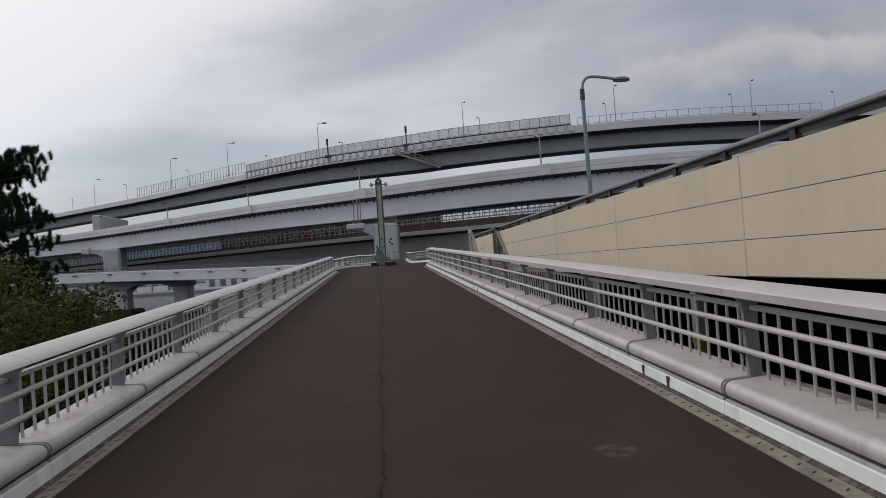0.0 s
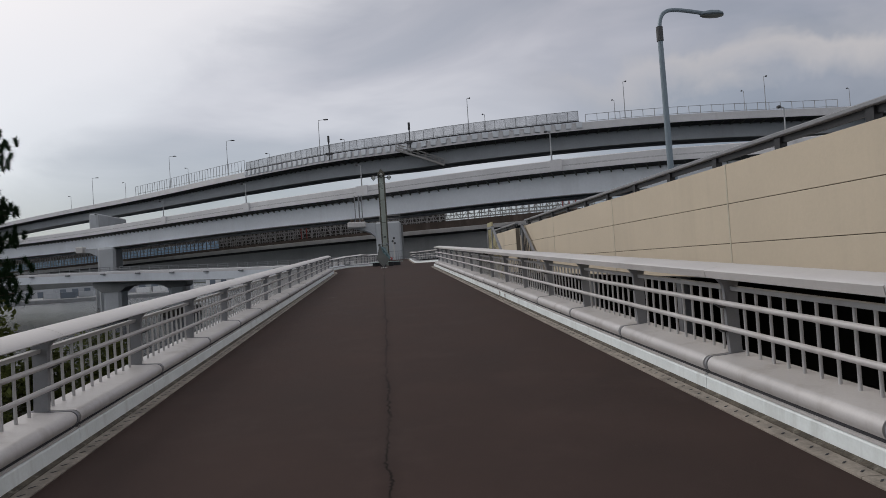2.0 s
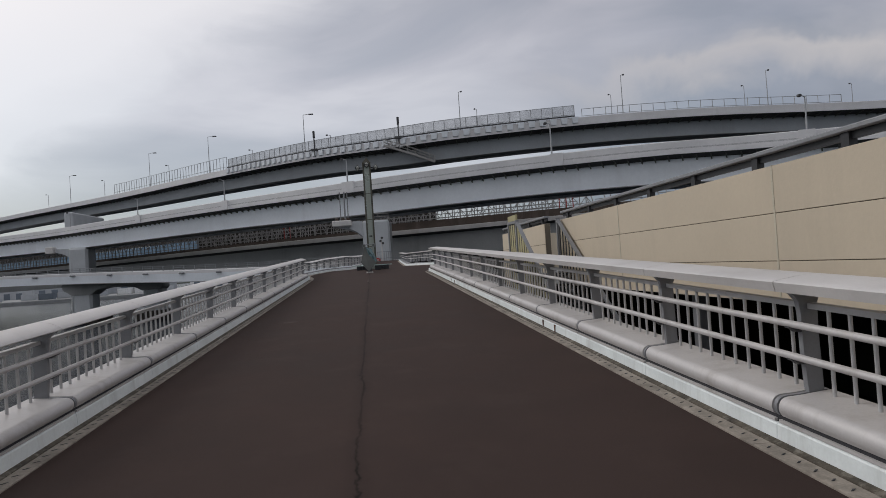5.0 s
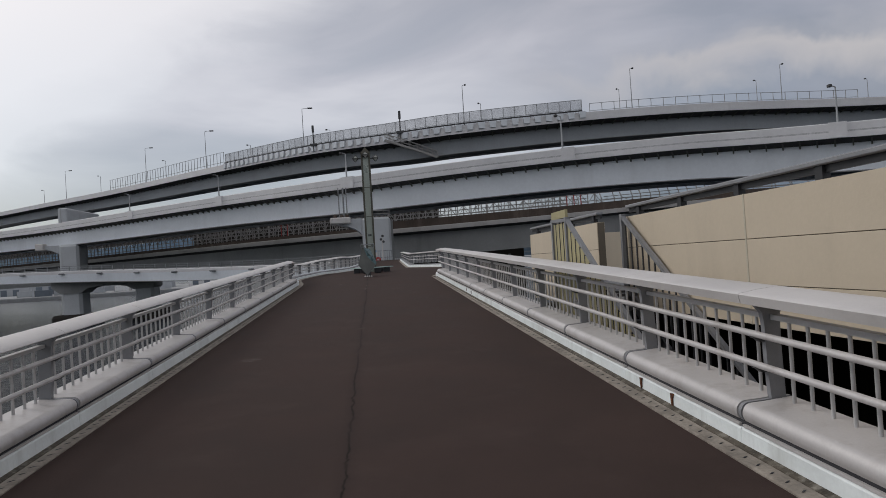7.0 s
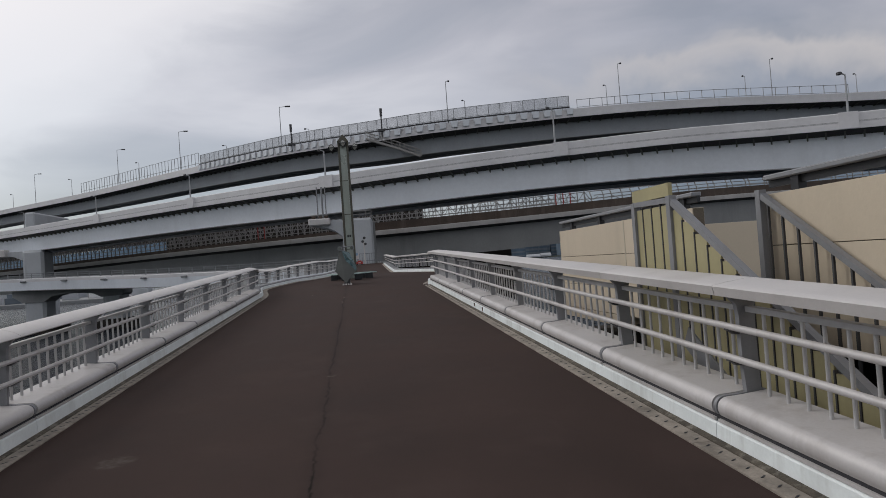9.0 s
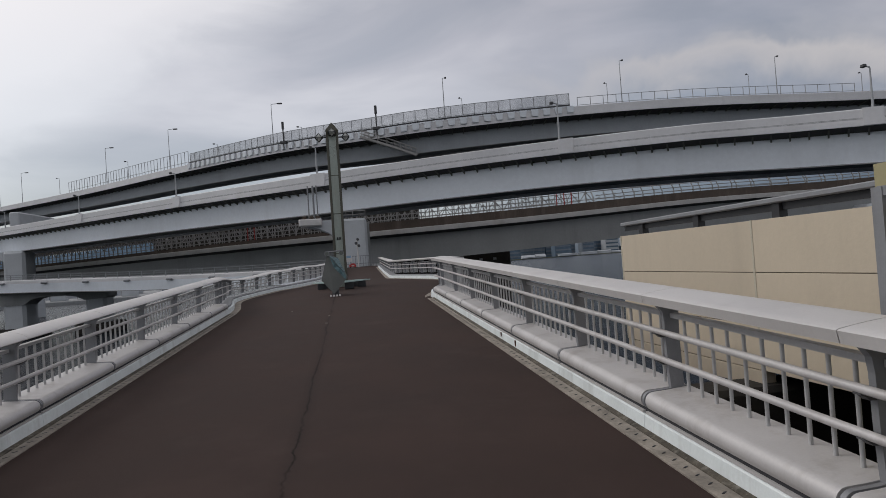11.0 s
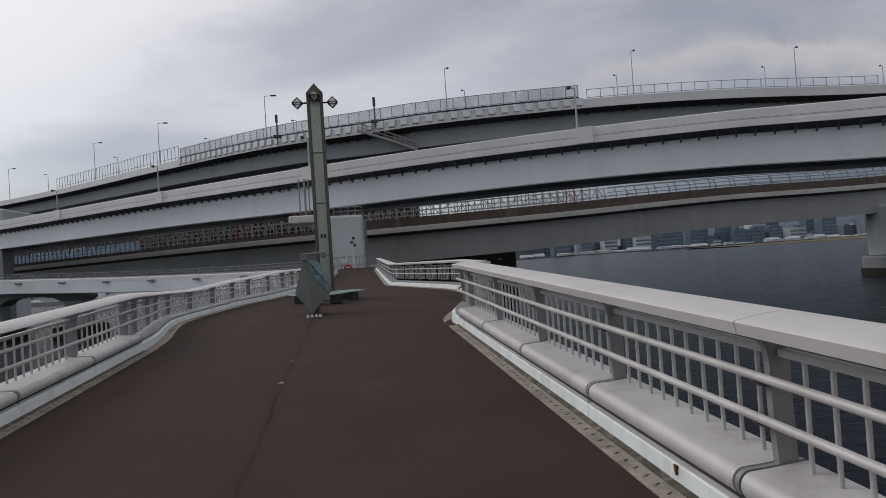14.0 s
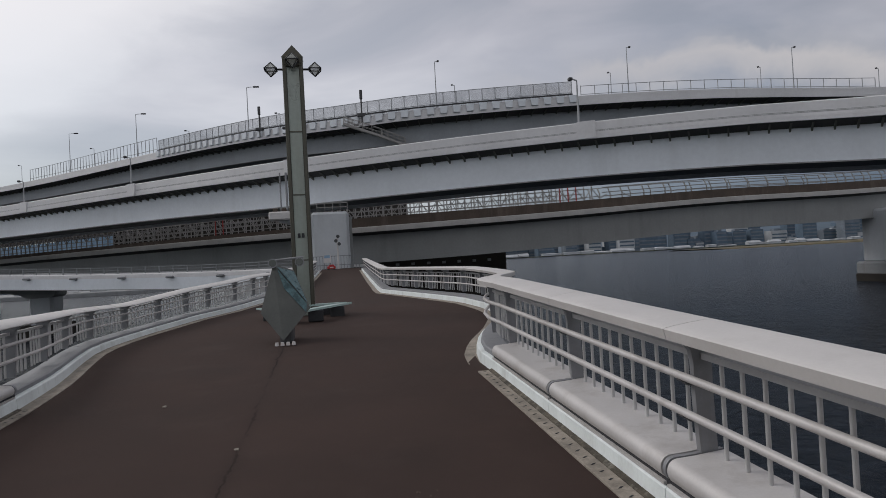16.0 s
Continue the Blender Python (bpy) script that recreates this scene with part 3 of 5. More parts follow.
    out["cap"] = run(cap, 0.004, L - 0.004).mesh("cap", M_CAP, True)
    tb = [(0.245, 0.866), (0.305, 0.866), (0.305, 0.902), (0.245, 0.902)]
    out["top_bar"] = run(tb, 0.03, L - 0.03).mesh("top_bar", M_BARS)
    for nm, z in (("upper_rail", 0.775), ("lower_rail", 0.57)):
        ring = [(0.135 + 0.023 * math.cos(a * math.pi / 8), z + 0.023 * math.sin(a * math.pi / 8)) for a in range(16)]
        out[nm] = run(ring, 0.0, L).mesh(nm, M_SILVER, True)
    g = Geo()
    g.prism([(0.20, -0.055), (0.20, -0.02), (0.152, -0.018), (0.118, -0.014), (0.118, -0.026), (0.14, -0.034), (0.165, -0.055)], "y", -0.024, 0.024)
    out["rail_bracket"] = g.mesh("rail_bracket", M_DARKSTEEL)
    nb = max(1, round(L / pitch) - 1)
    g = Geo()
    g.tube((0, 0, 0.32), (0, 0, 0.876), 0.0125, n=12)
    out["baluster"] = g.mesh("baluster", M_BARS, True)
    out["count"] = nb
    RAIL_CACHE[key] = out
    return out


RAIL_PARTS = ("kerb", "dirt_line", "gutter", "bumper", "bumper_lip", "backing", "post", "joint_strip", "cap", "top_bar", "upper_rail", "lower_rail")


def railing_bay(x0, y0, x1, y1, side, group, light=False, posted=True):
    """One bay from (x0, y0) to (x1, y1); side +1: its outside lies to +x."""
    L = math.hypot(x1 - x0, y1 - y0)
    dz = (deck_z(y1) - deck_z(y0)) / L
    lift = EDGE_LIFT if side > 0 and not light else 0.0
    # the railing is lower on the west side and on the balcony
    low, near = (0.60, 0.87) if side < 0 else (0.78, 1.0)
    again = 0.20 if side < 0 else 0.0
    height = lambda y: near - (near - low) * min(1.0, max(0.0, (y - 37.6) / 5.0)) + again * min(1.0, max(0.0, (y - 43.0) / 7.0))
    if side > 0:
        m = Matrix(((( y1 - y0) / L, (x1 - x0) / L, 0, x0), (-(x1 - x0) / L, (y1 - y0) / L, 0, y0), (0, 0, 1, deck_z(y0)), (0, 0, 0, 1)))
        tall, end, sl = height(y0), height(y1), dz
    else:
        # the bay is laid from its far end so that its outside lies to -x
        m = Matrix((((y0 - y1) / L, (x0 - x1) / L, 0, x1), (-(x0 - x1) / L, (y0 - y1) / L, 0, y1), (0, 0, 1, deck_z(y1)), (0, 0, 0, 1)))
        tall, end, sl = height(y1), height(y0), -dz
    sl /= tall
    grow = (end / tall - 1) / L
    ms = rail_meshes(L, sl, lift, grow, side < 0, 0.13 if light else 0.1818)
    ob = new("railing_bay")
    ob.matrix_basis = m @ Matrix.Diagonal((1, 1, tall, 1))
    tagged(ob, "silver-grey steel railing bay with rounded bumper and white kerb", "railing", group)
    for nm in RAIL_PARTS:
        if light and nm in ("bumper", "bumper_lip", "joint_strip", "backing", "dirt_line"):
            continue
        if nm == "post" and not posted:
            continue
        made = part(nm, ms[nm], ob)
        if nm == "gutter":
            channel = made
    if light:
        part("plinth", ms["plinth"], ob, "grey plinth behind the kerb")
    nb = ms["count"]
    if not light:
        for z in (0.775, 0.57):
            part("rail_bracket", ms["rail_bracket"], ob, m=pose(0, 0, z))
        for i in range(14):
            y = L * (i + 0.5) / 14
            part("drain_slot", ms["drain_slot"], channel, m=pose(0, y, sl * y + lift))
    for i in range(nb):
        y = L * (i + 1) / (nb + 1)
        part("baluster", ms["baluster"], ob, m=pose(0.275, y, sl * y) @ Matrix.Diagonal((1, 1, 1 + grow * y, 1)))
    return ob


def build_railings():
    for k in range(-4, 16):
        y = 5.3 + 2 * k
        railing_bay(RIGHT_X, y, RIGHT_X, y + 2, 1, "bays of the east railing")
    for k in range(-5, 15):
        y = 7.40 + 2 * k
        railing_bay(LEFT_X, y, LEFT_X, y + 2, -1, "bays of the west railing")
    for line, side, grp in ((LEFT_LINE, -1, "bays of the west railing"), (RIGHT_LINE, 1, "bays of the east railing")):
        pts = rail_line(line, 0.6, 1.0)
        for k, (a, b) in enumerate(zip(pts, pts[1:])):
            railing_bay(a[0], a[1], b[0], b[1], side, grp, light=True, posted=k % 2 == 0)


# ---------------------------------------------------------------- beige terrace wall and stair
def build_terrace():
    top = 2.60
    seams = [-4.4, -0.5, 3.48, 7.50, 11.55, 15.52, 19.66, 22.9]
    wall = new("wall_east")
    tagged(wall, "beige panelled parapet wall of a raised terrace", "wall", kind="structure")

    def panel(y0, y1, z0, z1):
        g = Geo().box((4.30, y0 + 0.012, z0 + 0.004), (4.44, y1 - 0.012, z1 - 0.004), 0.002)
        part("panel", g.mesh("panel", M_BEIGE), wall)

    spans = list(zip(seams, seams[1:])) + [(24.2, 26.15), (26.15, 29.05)]
    for y0, y1 in spans:
        for z0, z1 in ((1.22, 1.64), (1.64, 2.12), (2.12, top)):
            panel(y0, y1, z0, z1)
        g = Geo().box((4.312, y0, 1.23), (4.43, y1, top - 0.01))
        part("joint_backing", g.mesh("joint_backing", M_SEAM), wall)
        g = Geo().box((4.296, y1 - 0.014, 1.22), (4.32, y1 + 0.014, top))
        part("sealant", g.mesh("sealant", M_SEALANT), wall)
    # last panel reaches down beside the water
    g = Geo().box((4.30, 26.16, 1.05), (4.44, 29.05, 1.215), 0.004)
    part("panel", g.mesh("panel", M_BEIGE), wall)
    g = Geo().box((4.44, 29.0, 1.05), (9.0, 29.05, 2.55), 0.004)
    part("panel", g.mesh("end_panel", M_BEIGE), wall)
    # black hand rail on short posts
    for y0, y1 in ((-4.4, 22.9), (24.2, 29.05)):
        rail = thing("parapet_rail", "dark metal hand rail on short posts along the beige wall", "railing")
        g = Geo().box((4.30, y0, 2.725), (4.42, y1, 2.775), 0.01)
        part("rail", g.mesh("rail", M_POST), rail)
        # black bar that stands for the shadow beneath the hand rail
        g = Geo().box((4.36, y0, 2.66), (4.40, y1, 2.725))
        part("rail_shadow_bar", g.mesh("lower_rail", M_BLACK), rail)
        y = y0 + 0.3
        while y < y1:
            g = Geo().box((4.33, y - 0.05, top - 0.02), (4.41, y + 0.05, 2.725))
            part("post", g.mesh("post", M_BLACK), rail)
            y += 1.33
    # terrace floor and an added dark wall for the shade beneath it
    g = Geo().box((4.44, -30, 1.20), (24, 29.0, 1.45))
    tagged(new("terrace_floor", g.mesh("terrace_floor", M_CONC)), "grey concrete floor of the raised terrace", "floor", kind="structure")
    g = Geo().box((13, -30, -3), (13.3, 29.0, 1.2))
    tagged(new("wall_terrace_shade", g.mesh("terrace_shade_wall", M_DARKCONC)), "added dark back wall for the shade beneath the terrace", "wall", kind="structure")
    g = Geo().box((3.25, -20, -2.4), (4.0, 17.0, 0.27), 0.03)
    tagged(new("concrete_ledge", g.mesh("concrete_ledge", M_GUTTER)), "low pale concrete ledge beside the footbridge", "ledge", kind="structure")
    for i, y in enumerate((5.2, 9.4, 13.6, 17.8)):
        col = thing("column", "grey steel column with a yellow and black striped foot", "column", "columns beneath the terrace")
        g = Geo().box((4.55, y - 0.085, -2.4), (4.72, y + 0.085, 1.2), 0.02)
        part("shaft", g.mesh("shaft", M_POST), col)
        g = Geo()
        g.prism([(y - 0.088, 0.12), (y + 0.088, 0.24), (y + 0.088, 0.36), (y - 0.088, 0.24)], "x", 4.542, 4.728)
        part("stripe", g.mesh("stripe", M_HAZARD), col, "yellow hazard stripe")
        g = Geo()
        g.prism([(y - 0.088, -0.20), (y + 0.088, -0.08), (y + 0.088, 0.04), (y - 0.088, -0.08)], "x", 4.542, 4.728)
        part("stripe", g.mesh("stripe", M_HAZARD), col, "yellow hazard stripe")
    build_stair()
    build_street_lamp()


def build_stair():
    st = thing("steel_stair", "steel stair with yellowish ribbed side panels beside the beige wall", "stair")
    x0, x1 = 3.34, 4.22
    # treads fall towards the start of the walk
    for i in range(14):
        y, z = 22.6 - 0.28 * i, 1.45 - 0.175 * i
        g = Geo().box((x0 + 0.04, y - 0.26, z - 0.04), (x1 - 0.04, y + 0.02, z))
        part("tread", g.mesh("tread", M_DARKSTEEL), st)
    g = Geo().box((x0, 22.6, 1.42), (x1 + 0.06, 23.6, 1.48))
    part("landing", g.mesh("landing", M_DARKSTEEL), st)
    for x, panelled in ((x0, True), (x1, False)):
        # sloping hand rail, posts, then ribs or bars beneath
        g = Geo().beam((x, 22.83, 2.60), (x, 18.6, 0.02), 0.06, 0.05)
        part("hand_rail", g.mesh("hand_rail", M_POST), st)
        if panelled:
            g = Geo().beam((x, 23.58, 2.62), (x, 22.83, 2.60), 0.06, 0.05)
            part("hand_rail", g.mesh("hand_rail", M_POST), st)
        for y, za, zb in ((22.83, 0.4, 2.64), (23.58, 0.4, 2.64))[: 2 if panelled else 1]:
            g = Geo().box((x - 0.035, y - 0.035, za), (x + 0.035, y + 0.035, zb))
            part("post", g.mesh("post", M_POST), st)
        g = Geo().beam((x, 22.7, 1.38), (x, 18.4, -1.24), 0.05, 0.20)
        part("stringer", g.mesh("stringer", M_POST), st)
        n = 24
        for i in range(n):
            y = 23.5 - i * (23.5 - 18.9) / n
            zt = 2.58 if y > 22.83 else 2.58 - (22.83 - y) * 0.61
            zb = 1.42 if y > 22.7 else 1.42 - (22.7 - y) * 0.61
            if panelled:
                g = Geo().box((x - 0.008, y - 0.088, zb - 0.35), (x + 0.008, y + 0.088, zt - 0.02))
                part("ribbed_panel", g.mesh("ribbed_panel", M_YELLOW), st)
                g = Geo().box((x - 0.016, y + 0.090, zb), (x + 0.010, y + 0.103, zt))
                part("rib", g.mesh("rib", M_DARKSTEEL), st)
            elif y < 22.83:
                g = Geo().box((x - 0.01, y - 0.01, zb), (x + 0.01, y + 0.01, zt))
                part("bar", g.mesh("bar", M_DARKSTEEL), st)
    g = Geo().box((x0 - 0.02, 22.83, 2.64), (x0 + 0.02, 23.6, 2.76))
    part("yellow_board", g.mesh("yellow_board", M_YELLOW), st, "yellow board")
    for y in (19.6, 21.4, 23.5):
        g = Geo().tube((x0 + 0.1, y, -2.4), (x0 + 0.1, y, 1.40 - max(0, 22.7 - y) * 0.61), 0.05)
        part("leg", g.mesh("leg", M_POST), st)


def build_street_lamp():
    lamp = thing("street_lamp", "blue-grey curved street lamp behind the beige wall", "street lamp")
    g = Geo().tube((4.58, 13.6, 1.45), (4.55, 13.6, 4.90), 0.054, 0.038, 12)
    g.tube((4.58, 13.6, 2.55), (4.58, 13.6, 2.80), 0.085, 0.075, 12)
    part("pole", g.mesh("pole", M_LAMP, False), lamp)
    cu = bpy.data.curves.new("arm_line", "CURVE")
    cu.dimensions = "3D"
    cu.bevel_depth = 0.030
    sp = cu.splines.new("BEZIER")
    sp.bezier_points.add(2)
    for bp, co, a, b in zip(sp.bezier_points, ((4.55, 13.6, 4.88), (4.72, 13.6, 5.29), (5.28, 13.6, 5.23)), ((4.55, 13.6, 4.7), (4.58, 13.6, 5.26), (5.1, 13.6, 5.26)), ((4.55, 13.6, 5.15), (4.86, 13.6, 5.31), (5.4, 13.6, 5.22))):
        bp.co, bp.handle_left, bp.handle_right = co, a, b
    arm = new("arm", cu)
    arm.data.materials.append(M_LAMP)
    arm.parent = lamp
    g = Geo().tube((4.55, 13.6, 4.82), (4.55, 13.6, 5.04), 0.052, 0.05, 12)
    part("collar", g.mesh("collar", M_DARKSTEEL), lamp)
    v, f = [], []
    rings = [(5.22, 0.02, 0.02), (5.27, 0.055, 0.045), (5.38, 0.085, 0.06), (5.50, 0.085, 0.055), (5.57, 0.05, 0.035), (5.60, 0.01, 0.01)]
    for x, w, h in rings:
        for i in range(12):
            a = 2 * math.pi * i / 12
            v.append((x, 13.6 + w * math.cos(a), 5.215 + (h if math.sin(a) > 0 else h * 0.45) * math.sin(a)))
    for k in range(len(rings) - 1):
        for i in range(12):
            f.append([k * 12 + i, k * 12 + (i + 1) % 12, k * 12 + 12 + (i + 1) % 12, k * 12 + 12 + i])
    part("head", Geo().add(v, f).mesh("head", M_LAMP, True), lamp)
    v2 = [(x, 13.6 + 0.8 * (y - 13.6), 5.195 + min(0, (z - 5.215)) * 1.5) for x, y, z in v]
    part("lens", Geo().add(v2, f).mesh("lens", M_LENS, True), lamp, "dark glass lens")


# ---------------------------------------------------------------- elevated roads
def lamp_post(x, y, z, h, arm, group):
    ob = thing("road_lamp", "thin grey road lamp on the elevated road", "street lamp", group, at=(x, y, z))
    g = Geo().tube((0, 0, 0), (0, 0, h), 0.10, 0.055, 6)
    part("pole", g.mesh("pole", M_FARPOLE), ob)
    g = Geo().beam((0, 0, h), (arm, 0, h + 0.1), 0.08, 0.08)
    part("arm", g.mesh("arm", M_FARPOLE), ob)
    g = Geo().box((min(arm, arm * 1.9), -0.18, h - 0.02), (max(arm, arm * 1.9), 0.18, h + 0.22), 0.05)
    part("head", g.mesh("head", M_DARKSTEEL), ob)
    return ob


UPPER = [(-190.0, 310.0, 26.6), (-150.0, 283.0, 28.57), (-119.4, 258.4, 28.96), (-75.0, 218.4, 28.33), (-39.2, 178.4, 26.91), (-12.3, 147.4, 25.27), (5.1, 133.0, 24.39), (17.7, 128.0, 24.7), (41.2, 125.4, 25.73), (62.0, 123.4, 25.99), (86.5, 121.4, 25.51), (115.0, 119.0, 25.16), (150.0, 117.0, 24.6)]
MIDDLE = [(-120.0, 184.0, 12.2), (-90.0, 162.0, 12.15), (-58.1, 138.4, 11.9), (-22.0, 107.4, 11.75), (-3.6, 90.0, 11.27), (9.0, 82.0, 11.38), (19.8, 76.4, 11.46), (29.3, 70.4, 11.18), (35.6, 66.4, 10.76), (46.0, 58.0, 10.04), (58.0, 46.0, 9.5)]
THIRD = [(-150.0, 215.0, 5.35), (-110.0, 188.0, 5.75), (-68.7, 158.4, 6.05), (-28.9, 128.4, 6.43), (-6.5, 115.4, 6.75), (14.0, 109.4, 7.11), (31.1, 109.4, 7.74), (54.8, 113.0, 8.95), (80.1, 115.4, 9.57), (115.0, 119.0, 11.08), (150.0, 122.0, 12.1)]
LOW = [(-120, 138, 5.05), (-86, 129, 4.65), (-48.1, 118.4, 3.92), (-26.7, 108.4, 3.1), (-11.5, 98.4, 2.68), (-3.6, 91.4, 2.6), (0.5, 87.5, 2.55)]


def road(name, label, ctrl, step, slab_w, parapet_h, girder_in, girder_d, m_par, m_gird, bracket_step, bracket_in):
    ob = thing(name, label, "elevated road", kind="structure")
    pts = smooth_path(ctrl, step)
    w = -slab_w  # the road lies on the far side of its near edge
    part("parapet", sweep("parapet", pts, [(0.0, 0.0), (0.0, parapet_h - 0.06), (-0.04, parapet_h), (-0.26, parapet_h), (-0.30, parapet_h - 0.06), (-0.30, 0.0)], m_par), ob)
    part("coping_line", sweep("coping_line", pts, [(0.035, 0.02), (0.035, 0.16), (0.0, 0.16), (0.0, 0.02)], m_par), ob)
    part("far_parapet", sweep("far_parapet", pts, [(w, 0.0), (w, parapet_h), (w + 0.25, parapet_h), (w + 0.25, 0.0)], m_par), ob)
    part("slab_edge", sweep("slab_edge", pts, [(0.06, 0.0), (0.06, -0.22), (-0.12, -0.22), (-0.12, 0.0)], m_par), ob)
    # the underside is coloured near black for the shade beneath the overhang
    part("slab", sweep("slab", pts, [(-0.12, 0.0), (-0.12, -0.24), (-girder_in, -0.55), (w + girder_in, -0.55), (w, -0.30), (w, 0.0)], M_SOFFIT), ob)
    gi = -girder_in
    part("girder", sweep("girder", pts, [(gi, -0.5), (gi, -girder_d), (gi - 0.5, -girder_d), (gi - 0.5, -0.5)], m_gird), ob)
    part("bottom_flange", sweep("bottom_flange", pts, [(gi + 0.12, -girder_d + 0.05), (gi + 0.12, -girder_d - 0.04), (gi - 0.6, -girder_d - 0.04), (gi - 0.6, -girder_d + 0.05)], M_GREY), ob)
    part("inner_girder", sweep("inner_girder", pts, [(w - gi, -0.5), (w - gi, -girder_d), (w - gi + 0.5, -girder_d), (w - gi + 0.5, -0.5)], m_gird), ob)
    part("soffit", sweep("soffit", pts, [(gi - 0.5, -girder_d + 0.3), (w - gi + 0.5, -girder_d + 0.3), (w - gi + 0.5, -girder_d + 0.5), (gi - 0.5, -girder_d + 0.5)], M_GREY), ob)
    if bracket_step:
        fr = frames_along(smooth_path(ctrl, bracket_step))
        for p, s in fr:
            g = Geo()
            a, b = p - s * 0.15 + Vector((0, 0, -0.32)), p - s * girder_in + Vector((0, 0, -0.52))
            c = p - s * girder_in + Vector((0, 0, -0.52 - bracket_in))
            t = Vector((-s.y, s.x, 0)) * 0.06
            g.add([a - t, b - t, c - t, a + t, b + t, c + t], [[0, 1, 2], [5, 4, 3], [0, 3, 4, 1], [1, 4, 5, 2], [2, 5, 3, 0]])
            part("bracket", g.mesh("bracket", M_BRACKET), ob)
    return ob


def fence_along(parent, ctrl, x_from, x_to, step, z0, z1, post_w, rails, m_post, inset=-0.15):
    """Upright posts and level rails on the near parapet between two x."""
    pts = [p for p in smooth_path(ctrl, step) if x_from <= p.x <= x_to]
    for p, s in frames_along(pts):
        q = p + s * inset
        g = Geo().box((-post_w / 2, -post_w / 2, z0), (post_w / 2, post_w / 2, z1))
        part("fence_post", g.mesh("fence_post", m_post), parent, m=Matrix.Translation(q))
    for z in rails:
        part("fence_rail", sweep("fence_rail", pts, [(inset + 0.05, z), (inset + 0.05, z + 0.07), (inset - 0.05, z + 0.07), (inset - 0.05, z)], m_post), parent)
    return pts


